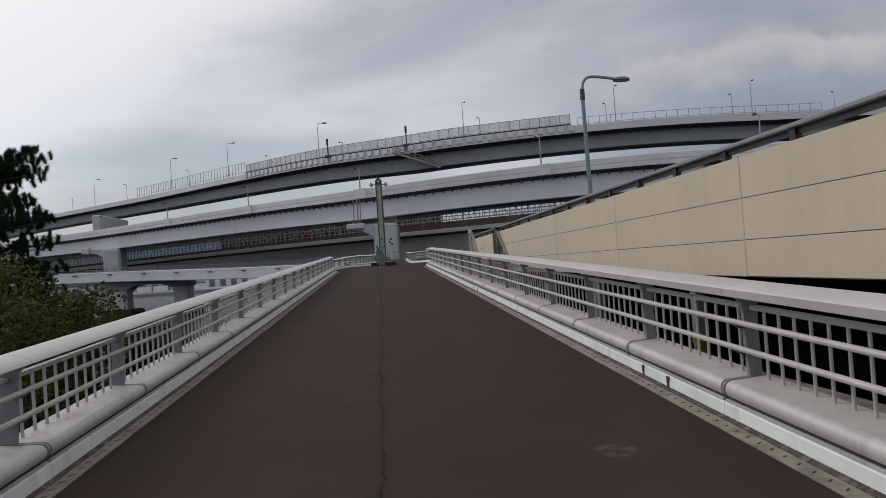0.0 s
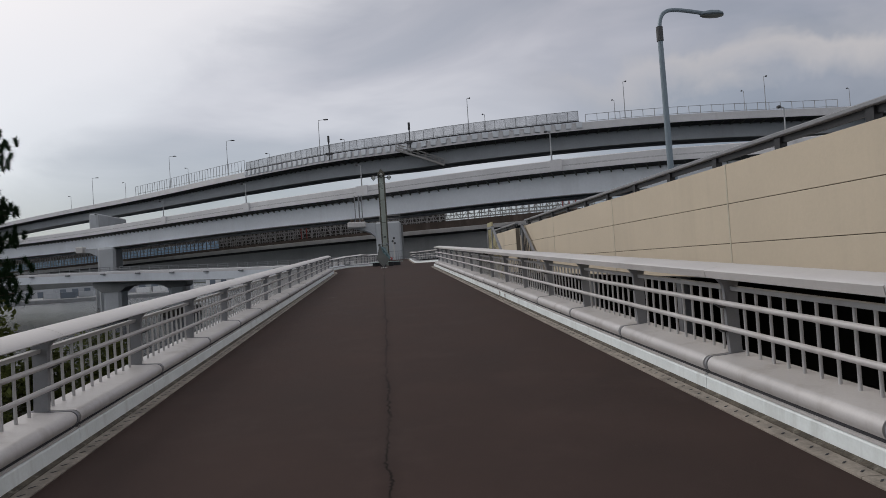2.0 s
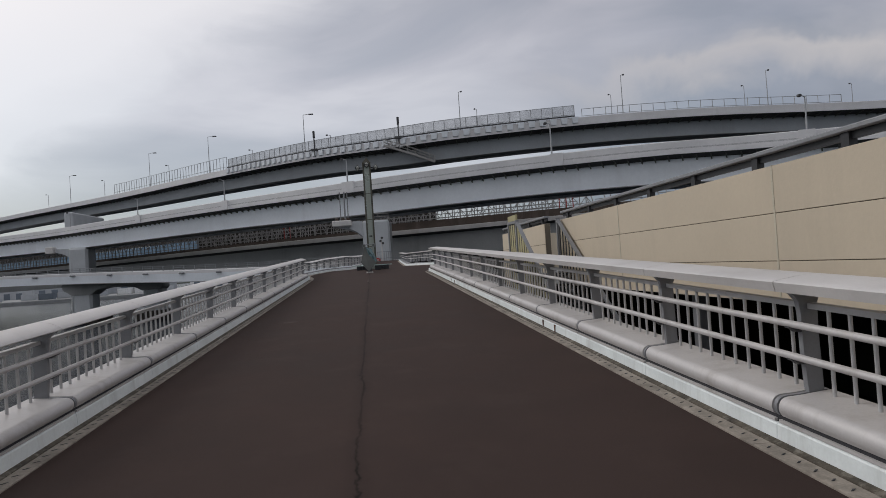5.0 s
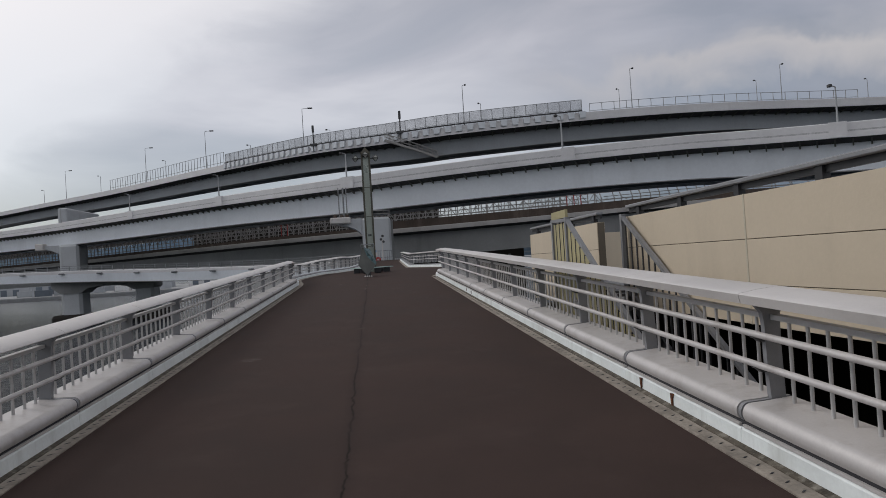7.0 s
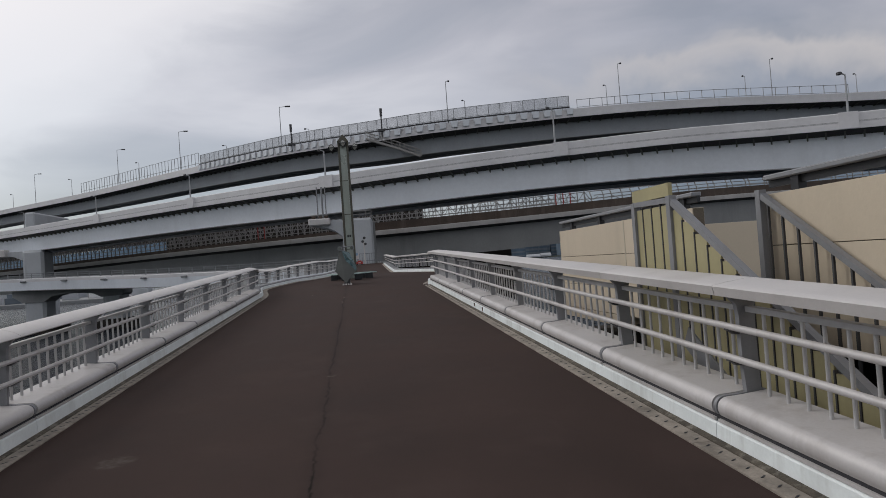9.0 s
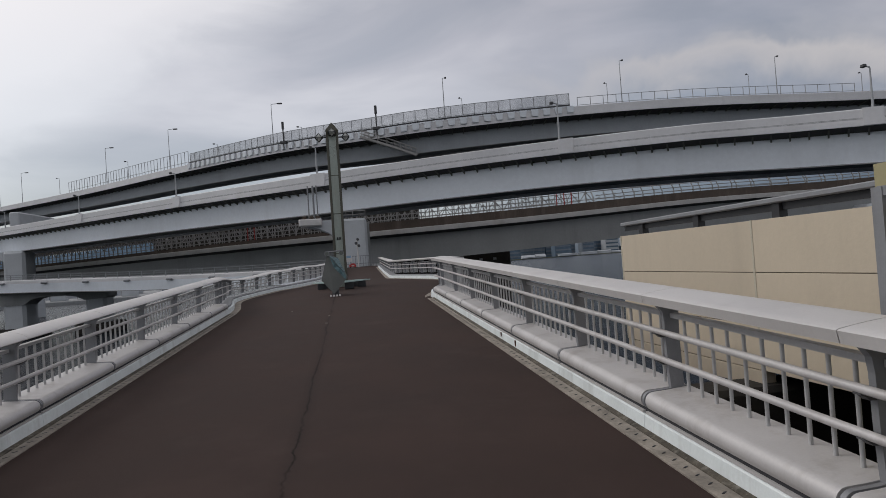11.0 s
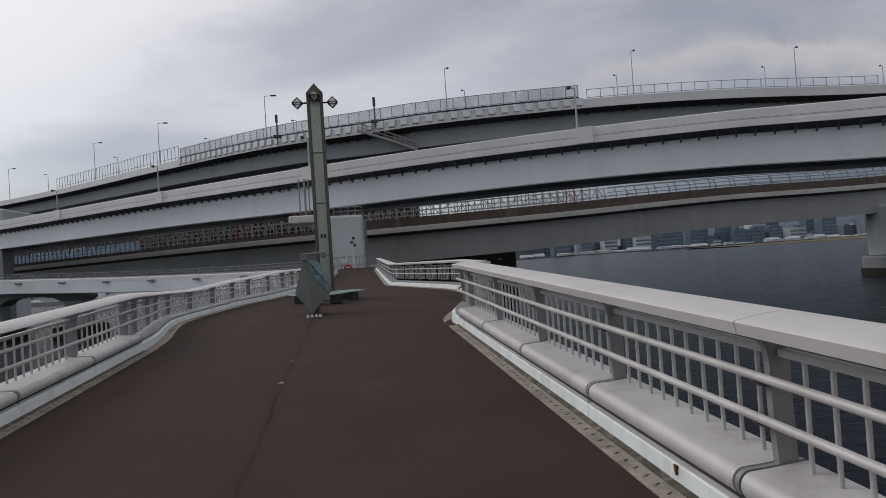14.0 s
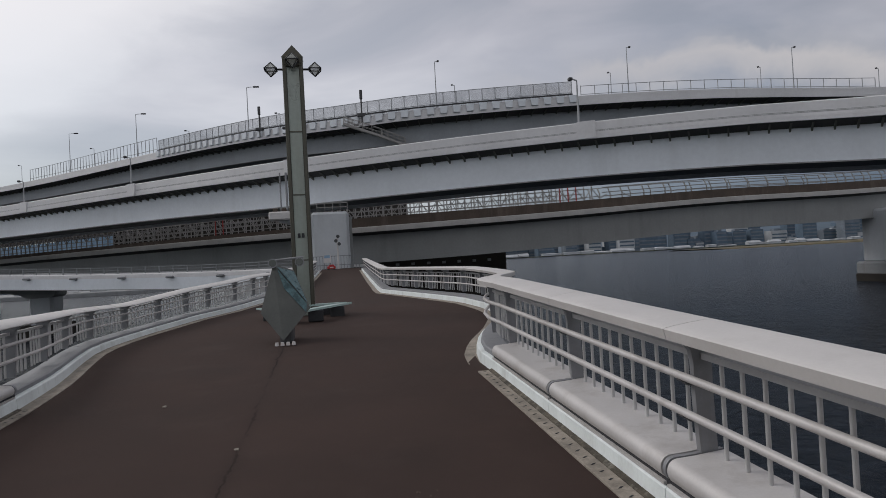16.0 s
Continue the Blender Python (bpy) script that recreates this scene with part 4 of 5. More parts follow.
def build_roads():
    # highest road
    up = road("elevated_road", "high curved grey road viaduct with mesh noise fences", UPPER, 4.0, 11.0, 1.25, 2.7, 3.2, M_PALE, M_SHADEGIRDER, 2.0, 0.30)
    fence_along(up, UPPER, -76.6, -31.6, 1.6, 1.2, 4.2, 0.10, (1.8, 4.15), M_FARPOLE)
    pts = fence_along(up, UPPER, -32.8, 40.4, 2.0, 1.2, 3.55, 0.11, (1.8, 3.50), M_FARPOLE)
    fence_along(up, UPPER, 39.0, 88.8, 2.2, 1.2, 2.8, 0.09, (1.4, 2.7), M_FARPOLE)
    part("noise_screen", sweep("noise_screen", pts, [(-0.14, 1.25), (-0.14, 3.50), (-0.17, 3.50), (-0.17, 1.25)], M_MESH), up, "grey translucent mesh screen")
    part("dark_band", sweep("dark_band", pts, [(0.22, 1.42), (0.22, 1.62), (0.0, 1.62), (0.0, 1.42)], M_BLACK), up)
    for p, s in frames_along([p for p in smooth_path(UPPER, 2.0) if -32.8 <= p.x <= 40.4]):
        t = Vector((-s.y, s.x, 0))
        g = Geo()
        a, b = p + s * 0.04, p + s * 0.34
        w0, w1 = 0.62, 0.48
        g.add([a - t * w1 + Vector((0, 0, 0.15)), a + t * w1 + Vector((0, 0, 0.15)), a + t * w0 + Vector((0, 0, 1.35)), a - t * w0 + Vector((0, 0, 1.35)), b - t * w1 + Vector((0, 0, 0.25)), b + t * w1 + Vector((0, 0, 0.25)), b + t * w0 + Vector((0, 0, 1.35)), b - t * w0 + Vector((0, 0, 1.35))],
              [[3, 2, 1, 0], [4, 5, 6, 7], [0, 1, 5, 4], [1, 2, 6, 5], [2, 3, 7, 6], [3, 0, 4, 7]])
        part("fence_bracket_cover", g.mesh("cover", M_WHITE), up)
    # second road
    mid = road("elevated_road", "white steel girder road viaduct with plain pale parapet", MIDDLE, 3.0, 9.5, 1.06, 1.15, 2.92, M_PALE, M_WHITE, 1.3, 0.28)
    for z in (0.30, 0.37):
        part("panel_line", sweep("panel_line", smooth_path(MIDDLE, 3.0), [(0.008, z), (0.008, z + 0.022), (-0.02, z + 0.022), (-0.02, z)], M_GREY), mid, "thin grey line along the parapet")
    for x, wd in ((20.2, 0.9), (-1.7, 0.9), (-19.7, 0.7), (-36.5, 0.7), (39.6, 0.8)):
        near = min(smooth_path(MIDDLE, 0.5), key=lambda p: abs(p.x - x))
        fr = frames_along([p for p in smooth_path(MIDDLE, 0.45) if abs(p.x - near.x) < wd])
        g = sweep("lamp_bay", [p for p, s in fr], [(0.20, -0.2), (0.20, 1.10), (0.0, 1.10), (0.0, -0.2)], M_PALE)
        part("lamp_bay", g, mid)
    # third road
    th = road("elevated_road", "low road viaduct with stained walls and a scaffold cage", THIRD, 4.0, 9.0, 0.45, 1.2, 4.0, M_EDGE, M_GREY, 0, 0)
    pts = [p for p in smooth_path(THIRD, 3.0)]
    for a, b, h in ((-160, 4, 0.95), (4, 160, 1.6)):
        line = [p for p in pts if a - 3 <= p.x <= b]
        part("brown_wall", sweep("brown_wall", line, [(-0.35, 0.3), (-0.35, h), (-0.55, h), (-0.55, 0.3)], M_BROWN), th, "rust-stained brown wall")
    for sgn, inset, z1 in ((1, -0.6, 4.3), (-1, -8.4, 4.8)):
        fr = frames_along([p for p in smooth_path(THIRD, 1.15) if -90 < p.x < 130])
        for i, (p, s) in enumerate(fr):
            if p.x > 36 and i % 3:
                continue
            q = p + s * inset
            lean = s * (-0.5)
            top = z1 - (1.2 if p.x > 36 else 0.0)
            g = Geo()
            g.beam(q + Vector((0, 0, 0.8)), q + Vector((0, 0, top * 0.75)), 0.13, 0.13)
            g.beam(q + Vector((0, 0, top * 0.75)), q + lean + Vector((0, 0, top)), 0.12, 0.12)
            red = sgn > 0 and (29.5 < p.x < 33.5 or -14.6 < p.x < -11.8)
            part("scaffold_post", g.mesh("scaffold_post", M_REDSTEEL if red else M_TRUSS), th)
            if i + 1 < len(fr) and p.x < 40:
                q2 = fr[i + 1][0] + fr[i + 1][1] * inset
                g = Geo().beam(q + Vector((0, 0, 1.7)), q2 + Vector((0, 0, top * 0.72)), 0.08, 0.08)
                if i % 2:
                    g = Geo().beam(q2 + Vector((0, 0, 1.7)), q + Vector((0, 0, top * 0.72)), 0.08, 0.08)
                part("scaffold_brace", g.mesh("brace", M_TRUSS), th)
        for x0, x1, zs in ((-90, 36, (1.2, 1.8, 2.4, 3.0, 3.6, z1 - 0.05)), (36, 130, (1.3, 1.9, 2.4, z1 - 1.25))):
            line = [p for p in smooth_path(THIRD, 3.0) if x0 <= p.x <= x1]
            for z in zs:
                part("scaffold_rail", sweep("scaffold_rail", line, [(inset, z), (inset, z + 0.11), (inset - 0.11, z + 0.11), (inset - 0.11, z)], M_TRUSS), th)
    back_line = [p for p in smooth_path(THIRD, 3.0) if -52 <= p.x <= 12]
    part("dark_back_screen", sweep("dark_back_screen", back_line, [(-8.6, 0.8), (-8.6, 5.0), (-8.75, 5.0), (-8.75, 0.8)], M_SCREEN), th, "dark sheeted screen behind the scaffold")
    west_line = [p for p in smooth_path(THIRD, 3.0) if -125 <= p.x <= -36]
    part("window_band", sweep("window_band", west_line, [(-8.2, 1.5), (-8.2, 3.1), (-8.3, 3.1), (-8.3, 1.5)], M_GLASSWALL), th, "pale blue translucent panels")
    part("top_screen", sweep("top_screen", west_line, [(-8.2, 3.2), (-8.2, 5.4), (-8.3, 5.4), (-8.3, 3.2)], M_SCREEN), th)
    # low road beside the water
    lo = road("elevated_road", "low white girder road above the water", LOW, 3.0, 8.0, 0.25, 0.03, 1.45, M_PALE, M_WHITE, 0, 0)
    part("fascia", sweep("fascia", smooth_path(LOW, 3.0), [(0.05, -0.20), (0.05, -1.46), (-0.02, -1.46), (-0.02, -0.20)], M_WHITE), lo, "smooth white girder face")
    fence_along(lo, LOW, -130, 4, 2.0, 0.2, 0.95, 0.10, (0.35, 0.62, 0.9), M_CONC, inset=-0.2)
    for p, s in frames_along([p for p in smooth_path(LOW, 7.0)]):
        g = Geo().box((-0.38, -0.3, -0.30), (0.38, 0.25, -0.05), 0.08)
        part("drain_box", g.mesh("drain_box", M_CONC), lo, m=Matrix.Translation(p + s * 0.25))
    # lamps on the roads
    for x, h in ((-150, 9.5), (-96.9, 9.1), (-60.0, 9.4), (-38.0, 9.0), (-11.6, 8.0), (18.3, 7.1), (47.9, 7.1), (75.1, 6.5)):
        p = min(smooth_path(UPPER, 1.0), key=lambda q: abs(q.x - x))
        lamp_post(p.x, p.y + 0.15, p.z + 1.2, h, 1.1 if x < 0 else 0.35, "lamps of the high road")
    for x, h in ((-116.6, 6.7), (-86.9, 7.3), (-56.6, 7.0), (-26.7, 5.4), (-6.4, 5.0), (22.7, 5.9), (50.2, 6.1), (77.2, 6.5), (98.9, 6.0)):
        p = min(smooth_path(UPPER, 1.0), key=lambda q: abs(q.x - x))
        lamp_post(p.x, p.y + 10.8, p.z + 1.2, h, -0.5 if x < 0 else -0.3, "lamps of the high road")
    for x, h in ((39.4, 3.1), (19.9, 3.3), (-1.7, 2.8), (-19.7, 3.0), (-36.5, 2.7), (-53.0, 2.5)):
        p = min(smooth_path(MIDDLE, 0.5), key=lambda q: abs(q.x - x))
        lamp_post(p.x, p.y, p.z + 0.95, h, -0.35, "lamps of the second road")
    # dark signal masts on the high road
    for x in (-9.6, 6.8):
        p = min(smooth_path(UPPER, 0.5), key=lambda q: abs(q.x - x))
        ob = thing("signal_mast", "short dark signal mast on the high road", "mast", "signal masts", at=(p.x, p.y - 0.5, p.z))
        part("pole", Geo().tube((0, 0, 0.2), (0, 0, 4.0), 0.12, n=6).mesh("pole", M_DARKSTEEL), ob)
        part("head", Geo().box((-0.22, -0.2, 3.9), (0.22, 0.2, 5.3), 0.06).mesh("head", M_DARKSTEEL), ob)
        part("base", Geo().box((-0.7, -0.2, 1.2), (0.7, 0.3, 1.7), 0.06).mesh("base", M_DARKSTEEL), ob)
    build_maintenance_stair()
    build_piers()


def build_maintenance_stair():
    p0 = min(smooth_path(UPPER, 0.5), key=lambda q: abs(q.x - 5.1))
    ob = thing("maintenance_stair", "grey steel maintenance stair hanging from the high road", "stair")
    a, b, c = Vector((4.1, p0.y - 1.6, p0.z + 0.1)), Vector((9.8, p0.y - 2.0, p0.z - 2.0)), Vector((13.3, p0.y - 2.4, p0.z - 3.5))
    off = Vector((0.25, 1.0, 0))
    for k in (0, 1):
        o = off * k
        for nm, dz, h in (("stringer", 0.0, 0.35), ("hand_rail", 1.15, 0.10), ("mid_rail", 0.6, 0.07)):
            g = Geo().beam(a + o + Vector((0, 0, dz)), b + o + Vector((0, 0, dz)), 0.1, h)
            g.beam(b + o + Vector((0, 0, dz)), c + o + Vector((0, 0, dz)), 0.1, h)
            part(nm, g.mesh(nm, M_TRUSS), ob)
        for i in range(9):
            t = i / 8
            q = (a.lerp(b, t * 2) if t < 0.5 else b.lerp(c, t * 2 - 1)) + o
            part("post", Geo().beam(q, q + Vector((0, 0, 1.2)), 0.09, 0.09).mesh("post", M_TRUSS), ob)
    for i in range(20):
        t = i / 19
        q = (a.lerp(b, t * 2) if t < 0.5 else b.lerp(c, t * 2 - 1))
        part("tread", Geo().beam(q, q + off, 0.3, 0.06).mesh("tread", M_TRUSS), ob)
    for q in (b, c):
        part("hanger", Geo().beam(q + off, q + off + Vector((-0.4, 2.4, 2.6)), 0.15, 0.15).mesh("hanger", M_GREY), ob)


def build_piers():
    # pier at the end of the walkway, with a bracket arm under the second road
    pier = thing("bridge_pier", "pale concrete bridge pier with a short bracket arm", "pier")
    g = Geo().box((-0.45, 86.0, -5), (2.72, 90.5, 7.4), 0.22)
    part("shaft", g.mesh("shaft", M_PIER), pier)
    # darker box on the east face that carries the pier's shaded side
    g = Geo().box((2.68, 87.2, -5), (3.0, 90.4, 7.0), 0.05)
    part("shaded_side", g.mesh("shaded_side", M_GREY), pier)
    arm = [(-0.45, 7.4), (-3.3, 7.4), (-3.3, 6.95), (-1.9, 6.55), (-1.1, 6.2), (-0.45, 5.6)]
    g = Geo().prism(arm, "y", 86.4, 90.0)
    part("bracket_arm", g.mesh("bracket_arm", M_PIER), pier)
    g = Geo().box((-3.85, 85.6, 6.85), (-1.6, 87.4, 7.55), 0.1)
    block = part("bearing_block", g.mesh("bearing_block", M_CAP), pier, "white bearing block")
    for x in (-3.3, -2.6, -2.0):
        part("bearing", Geo().box((x - 0.2, 85.9, 7.55), (x + 0.2, 86.5, 7.85), 0.05).mesh("bearing", M_BROWN), block, "rusty bearing")
    for x, r in ((-2.85, 0.06), (-2.35, 0.09), (-2.0, 0.06)):
        part("hanger", Geo().tube((x, 86.6, 7.5), (x, 86.6, 10.9), r, n=6).mesh("hanger", M_POST), pier)
    # small guard rail on the pier top
    for x in (0.1, 0.75, 1.4, 2.05, 2.65):
        part("guard_post", Geo().box((x - 0.03, 86.1, 7.4), (x + 0.03, 86.16, 8.15)).mesh("guard_post", M_TRUSS), pier)
    for z in (7.75, 8.1):
        part("guard_rail", Geo().box((0.08, 86.1, z), (2.68, 86.16, z + 0.06)).mesh("guard_rail", M_TRUSS), pier)
    # pier in the water to the west, carrying the second road
    pw = thing("bridge_pier", "tall pale concrete pier carrying the crossing roads", "pier")
    g = Geo().box((-53.2, 133, -8), (-49.9, 137, 9.0), 0.4)
    part("shaft", g.mesh("shaft", M_PIER), pw)
    arm = [(-56.2, 8.9), (-56.2, 8.35), (-54.6, 8.1), (-53.2, 7.4), (-53.2, 8.9)]
    part("bracket_arm", Geo().prism(arm, "y", 133.5, 136.5).mesh("bracket_arm", M_PIER), pw)
    part("bearing_block", Geo().box((-56.8, 132.6, 8.1), (-55.5, 134.2, 9.3), 0.1).mesh("bearing_block", M_CAP), pw, "white bearing block")
    # hammerhead of a pier beneath the high road
    pu = thing("bridge_pier", "pale pier head beneath the high road", "pier")
    g = Geo().box((-77.6, 190, -8), (-73.8, 196, 17.0), 0.4)
    part("shaft", g.mesh("shaft", M_PIER), pu)
    part("cross_beam", Geo().box((-76.6, 186, 16.5), (-74.4, 206, 21.2), 0.3).mesh("cross_beam", M_PIER), pu)
    # portal pier under the low road
    po = thing("bridge_pier", "pale portal pier with black tide-stained feet under the low road", "pier")
    for x0, x1 in ((-47.0, -44.1), (-36.3, -33.5)):
        part("column", Geo().box((x0, 119.5, -4.6), (x1, 123, 1.6), 0.4).mesh("column", M_PIER), po)
        part("waterline_band", Geo().box((x0 - 1.3, 118.4, -6), (x1 + 1.4, 124.5, -2.6), 0.4).mesh("waterline_band", M_DARKCONC), po, "black tide-stained foot")
    lint = [(-48.4, 2.5), (-33.2, 2.2), (-33.2, 1.1), (-33.5, 0.8), (-36.3, 0.7), (-37.4, 1.3), (-38.8, 1.5), (-41.8, 1.55), (-43.2, 1.3), (-44.1, 0.6), (-47.0, 0.6), (-48.4, 1.6)]
    part("lintel", Geo().prism(lint, "y", 119.3, 123.2).mesh("lintel", M_GREY), po)
    # water pier to the east
    pe = thing("bridge_pier", "pale square pier standing in the water with a dark foot", "pier")
    part("shaft", Geo().box((82.5, 113.5, -1.2), (90, 119.5, 7.0), 0.4).mesh("shaft", M_PIER), pe)
    part("foot", Geo().box((81.8, 112.8, -5), (90.7, 120.2, -1.0), 0.3).mesh("foot", M_CONC), pe)
    part("waterline_band", Geo().box((81.7, 112.7, -5), (90.8, 120.3, -2.6), 0.3).mesh("waterline_band", M_DARKCONC), pe, "black tide-stained foot")
    # added dark block that stands for the black shade beneath the third road
    g = Geo().box((4.5, 121.5, -5), (26, 127, 3.6), 0.2)
    shade_block = thing("road_shade_block", "added dark block for the shade beneath the road", "shed")
    part("wall", g.mesh("wall", M_DARKCONC), shade_block)
    # pale blocks in place of the small lights beneath the road
    for i in range(9):
        part("pale_block", Geo().box((5.6 + i * 2.2, 121.4, 2.3), (6.1 + i * 2.2, 121.52, 2.65)).mesh("pale_block", M_CONC), shade_block, "small pale block in place of a light")
    # fence and small things at the pier's base
    fence = thing("base_fence", "dark post fence at the foot of the pier", "fence")
    zb = deck_z(83)
    for i in range(18):
        x = -0.8 + i * 0.24
        part("post", Geo().box((x - 0.02, 83.4, zb - 0.3), (x + 0.02, 83.44, zb + 1.05)).mesh("post", M_POST), fence)
    for z in (0.3, 1.02):
        part("rail", Geo().box((-0.85, 83.38, zb + z), (3.4, 83.46, zb + z + 0.05)).mesh("rail", M_POST), fence)


M_PIER = mat("pale_pier_concrete", (0.52, 0.54, 0.565), 0.8, 0.0, 0.3, 0.07, 5, 0.006, (0.28, 0.28, 0.28), 0.35, True)


def mesh_screen_material():
    m = bpy.data.materials.new("noise_mesh")
    m.use_nodes = True
    ns, ln = m.node_tree.nodes, m.node_tree.links
    b = ns["Principled BSDF"]
    b.inputs["Base Color"].default_value = (0.45, 0.46, 0.48, 1)
    b.inputs["Roughness"].default_value = 0.7
    geo = ns.new("ShaderNodeNewGeometry")
    no = nd(ns, "ShaderNodeTexNoise", inputs={"Scale": 0.4, "Detail": 2.0})
    ln.new(geo.outputs["Position"], no.inputs["Vector"])
    r = ramp(ns, [(0.3, (0.30,) * 3), (0.7, (0.45,) * 3)])
    ln.new(no.outputs["Fac"], r.inputs["Fac"])
    ln.new(r.outputs["Color"], b.inputs["Alpha"])
    return m


M_MESH = mesh_screen_material()


# ---------------------------------------------------------------- pylon, sign stand, benches
def build_pylon():
    bx, by = 0.36, 44.6
    z0 = deck_z(by)
    py = thing("light_pylon", "tall bronze-green lamp pylon with diamond lanterns", "lamp pylon", at=(bx, by, z0))
    py.scale = (0.957, 0.957, 0.957)
    for sx in (-1, 1):
        g = Geo().box((sx * 0.185 - 0.045, -0.16, 0.0), (sx * 0.185 + 0.045, 0.16, 5.95), 0.015)
        part("side_post", g.mesh("side_post", M_BRONZE), py)
    g = Geo().box((-0.138, -0.10, 0.0), (0.138, 0.12, 5.9))
    part("core", g.mesh("core", M_PANEL), py, "grey-green reflective panel")
    for z in (1.25, 2.75, 4.2, 5.75):
        g = Geo().box((-0.136, -0.115, z), (0.136, -0.10, z + 0.03))
        part("cross_band", g.mesh("cross_band", M_BRONZE), py)
    for x in (-0.045, 0.045):
        part("floodlight", Geo().box((x - 0.03, -0.15, 1.78), (x + 0.03, -0.10, 1.88), 0.006).mesh("floodlight", M_BLACK), py, "small black floodlight")
    # hipped top
    g = Geo()
    g.add([(-0.24, -0.2, 5.92), (0.24, -0.2, 5.92), (0.24, 0.2, 5.92), (-0.24, 0.2, 5.92), (0, 0, 6.25), (-0.2, -0.17, 5.72), (0.2, -0.17, 5.72), (0.2, 0.17, 5.72), (-0.2, 0.17, 5.72)],
          [[0, 1, 4], [1, 2, 4], [2, 3, 4], [3, 0, 4], [5, 6, 1, 0], [6, 7, 2, 1], [7, 8, 3, 2], [8, 5, 0, 3], [8, 7, 6, 5]])
    part("pointed_top", g.mesh("pointed_top", M_BRONZE), py)

    def lantern(x, y, z, r):
        ln_ = part("lantern", Geo().add([(x - r * .8, y - r * .8, z), (x + r * .8, y - r * .8, z), (x + r * .8, y + r * .8, z), (x - r * .8, y + r * .8, z), (x, y, z + r), (x, y, z - r)], [[0, 1, 4], [1, 2, 4], [2, 3, 4], [3, 0, 4], [1, 0, 5], [2, 1, 5], [3, 2, 5], [0, 3, 5]]).mesh("lantern", M_LANTERN), py, "faceted glass lantern")
        c = [(x - r * .8, y - r * .8, z), (x + r * .8, y - r * .8, z), (x + r * .8, y + r * .8, z), (x - r * .8, y + r * .8, z)]
        g = Geo()
        for i in range(4):
            g.beam(c[i], c[(i + 1) % 4], 0.022, 0.022)
            g.beam(c[i], (x, y, z + r), 0.018, 0.018)
            g.beam(c[i], (x, y, z - r), 0.018, 0.018)
        part("lantern_frame", g.mesh("lantern_frame", M_BLACK), ln_)

    lantern(-0.50, 0, 5.68, 0.17)
    lantern(0.50, 0, 5.68, 0.17)
    lantern(0, -0.32, 5.80, 0.17)
    for sx in (-1, 1):
        part("lantern_arm", Geo().tube((sx * 0.2, 0, 5.68), (sx * 0.38, 0, 5.68), 0.025).mesh("lantern_arm", M_BLACK), py)

    # sign stand: a leaning kite of metal with a printed sloping face
    sx0, sy0 = 0.21, 40.75
    sz = deck_z(sy0)
    st = thing("sign_stand", "kite-shaped dark metal map stand on the deck", "sign stand", at=(sx0, sy0, sz))
    st.scale = (0.96, 0.96, 0.96)
    k = [(-0.22, 0.55, 1.34), (-0.43, 0.10, 0.52), (-0.05, -0.25, 0.07), (0.40, 0.10, 0.56), (0.12, 0.75, 1.22), (-0.12, 0.62, 0.12)]
    g = Geo().add(k, [[0, 1, 2], [0, 2, 3], [0, 3, 4], [0, 4, 5, 1], [1, 5, 2], [2, 5, 3], [3, 5, 4]])
    body = part("body", g.mesh("body", M_STONE), st)
    n = (Vector(k[3]) - Vector(k[0])).cross(Vector(k[4]) - Vector(k[0])).normalized()
    if n.x < 0:
        n = -n
    mid = (Vector(k[0]) + Vector(k[3]) + Vector(k[4])) / 3
    tri = [mid + (Vector(p) - mid) * 0.82 + n * 0.012 for p in (k[0], k[3], k[4])]
    part("map_panel", mesh_of("map_panel", tri, [[0, 1, 2]], M_CYAN), body, "blue-green printed map")
    n2 = (Vector(k[2]) - Vector(k[0])).cross(Vector(k[3]) - Vector(k[0])).normalized()
    if n2.y > 0:
        n2 = -n2
    q = [Vector(k[0]).lerp(Vector(k[3]), t) + n2 * 0.01 for t in (0.12, 0.90)] + [Vector(k[2]).lerp(Vector(k[3]), t) + n2 * 0.01 for t in (0.85, 0.35)]
    part("printed_strip", mesh_of("printed_strip", [q[0], q[1], q[2], Vector(k[0]).lerp(Vector(k[2]), 0.25).lerp(Vector(k[3]), 0.25) + n2 * 0.01], [[0, 1, 2, 3]], M_CYAN), body)
    # a bar with two small round lamps over the stand's top
    part("lamp_bar", Geo().tube((-0.26, 0.52, 1.40), (0.30, 0.52, 1.44), 0.022).mesh("lamp_bar", M_POST), st)
    for x in (-0.22, 0.24):
        lamp = part("lamp", Geo().tube((x, 0.46, 1.36), (x, 0.56, 1.36), 0.085, 0.06, 10).mesh("lamp", M_POST), st, "small round grey lamp")
        part("lens", Geo().tube((x, 0.452, 1.36), (x, 0.459, 1.36), 0.06, 0.065, 10).mesh("lens", M_LENS), lamp)
    part("stem", Geo().box((-0.12, -0.05, 0.0), (0.10, 0.5, 0.35), 0.03).mesh("stem", M_DARKSTEEL), st)
    for i in range(4):
        part("bolt", Geo().tube((-0.15 + 0.09 * i, -0.33, 0.0), (-0.15 + 0.09 * i, -0.33, 0.055), 0.034, 0.025, 8).mesh("bolt", M_CAP), st, "white bolt cap")
    # three-sided bench round the pylon
    cx, cy = 0.36, 44.0
    for a0 in (150, 270, 30):
        be = thing("bench", "pale green plate bench on dark legs beside the pylon", "bench", "benches round the pylon", at=(cx, cy, deck_z(cy)))
        a, b = radians(a0), radians(a0 + 120)
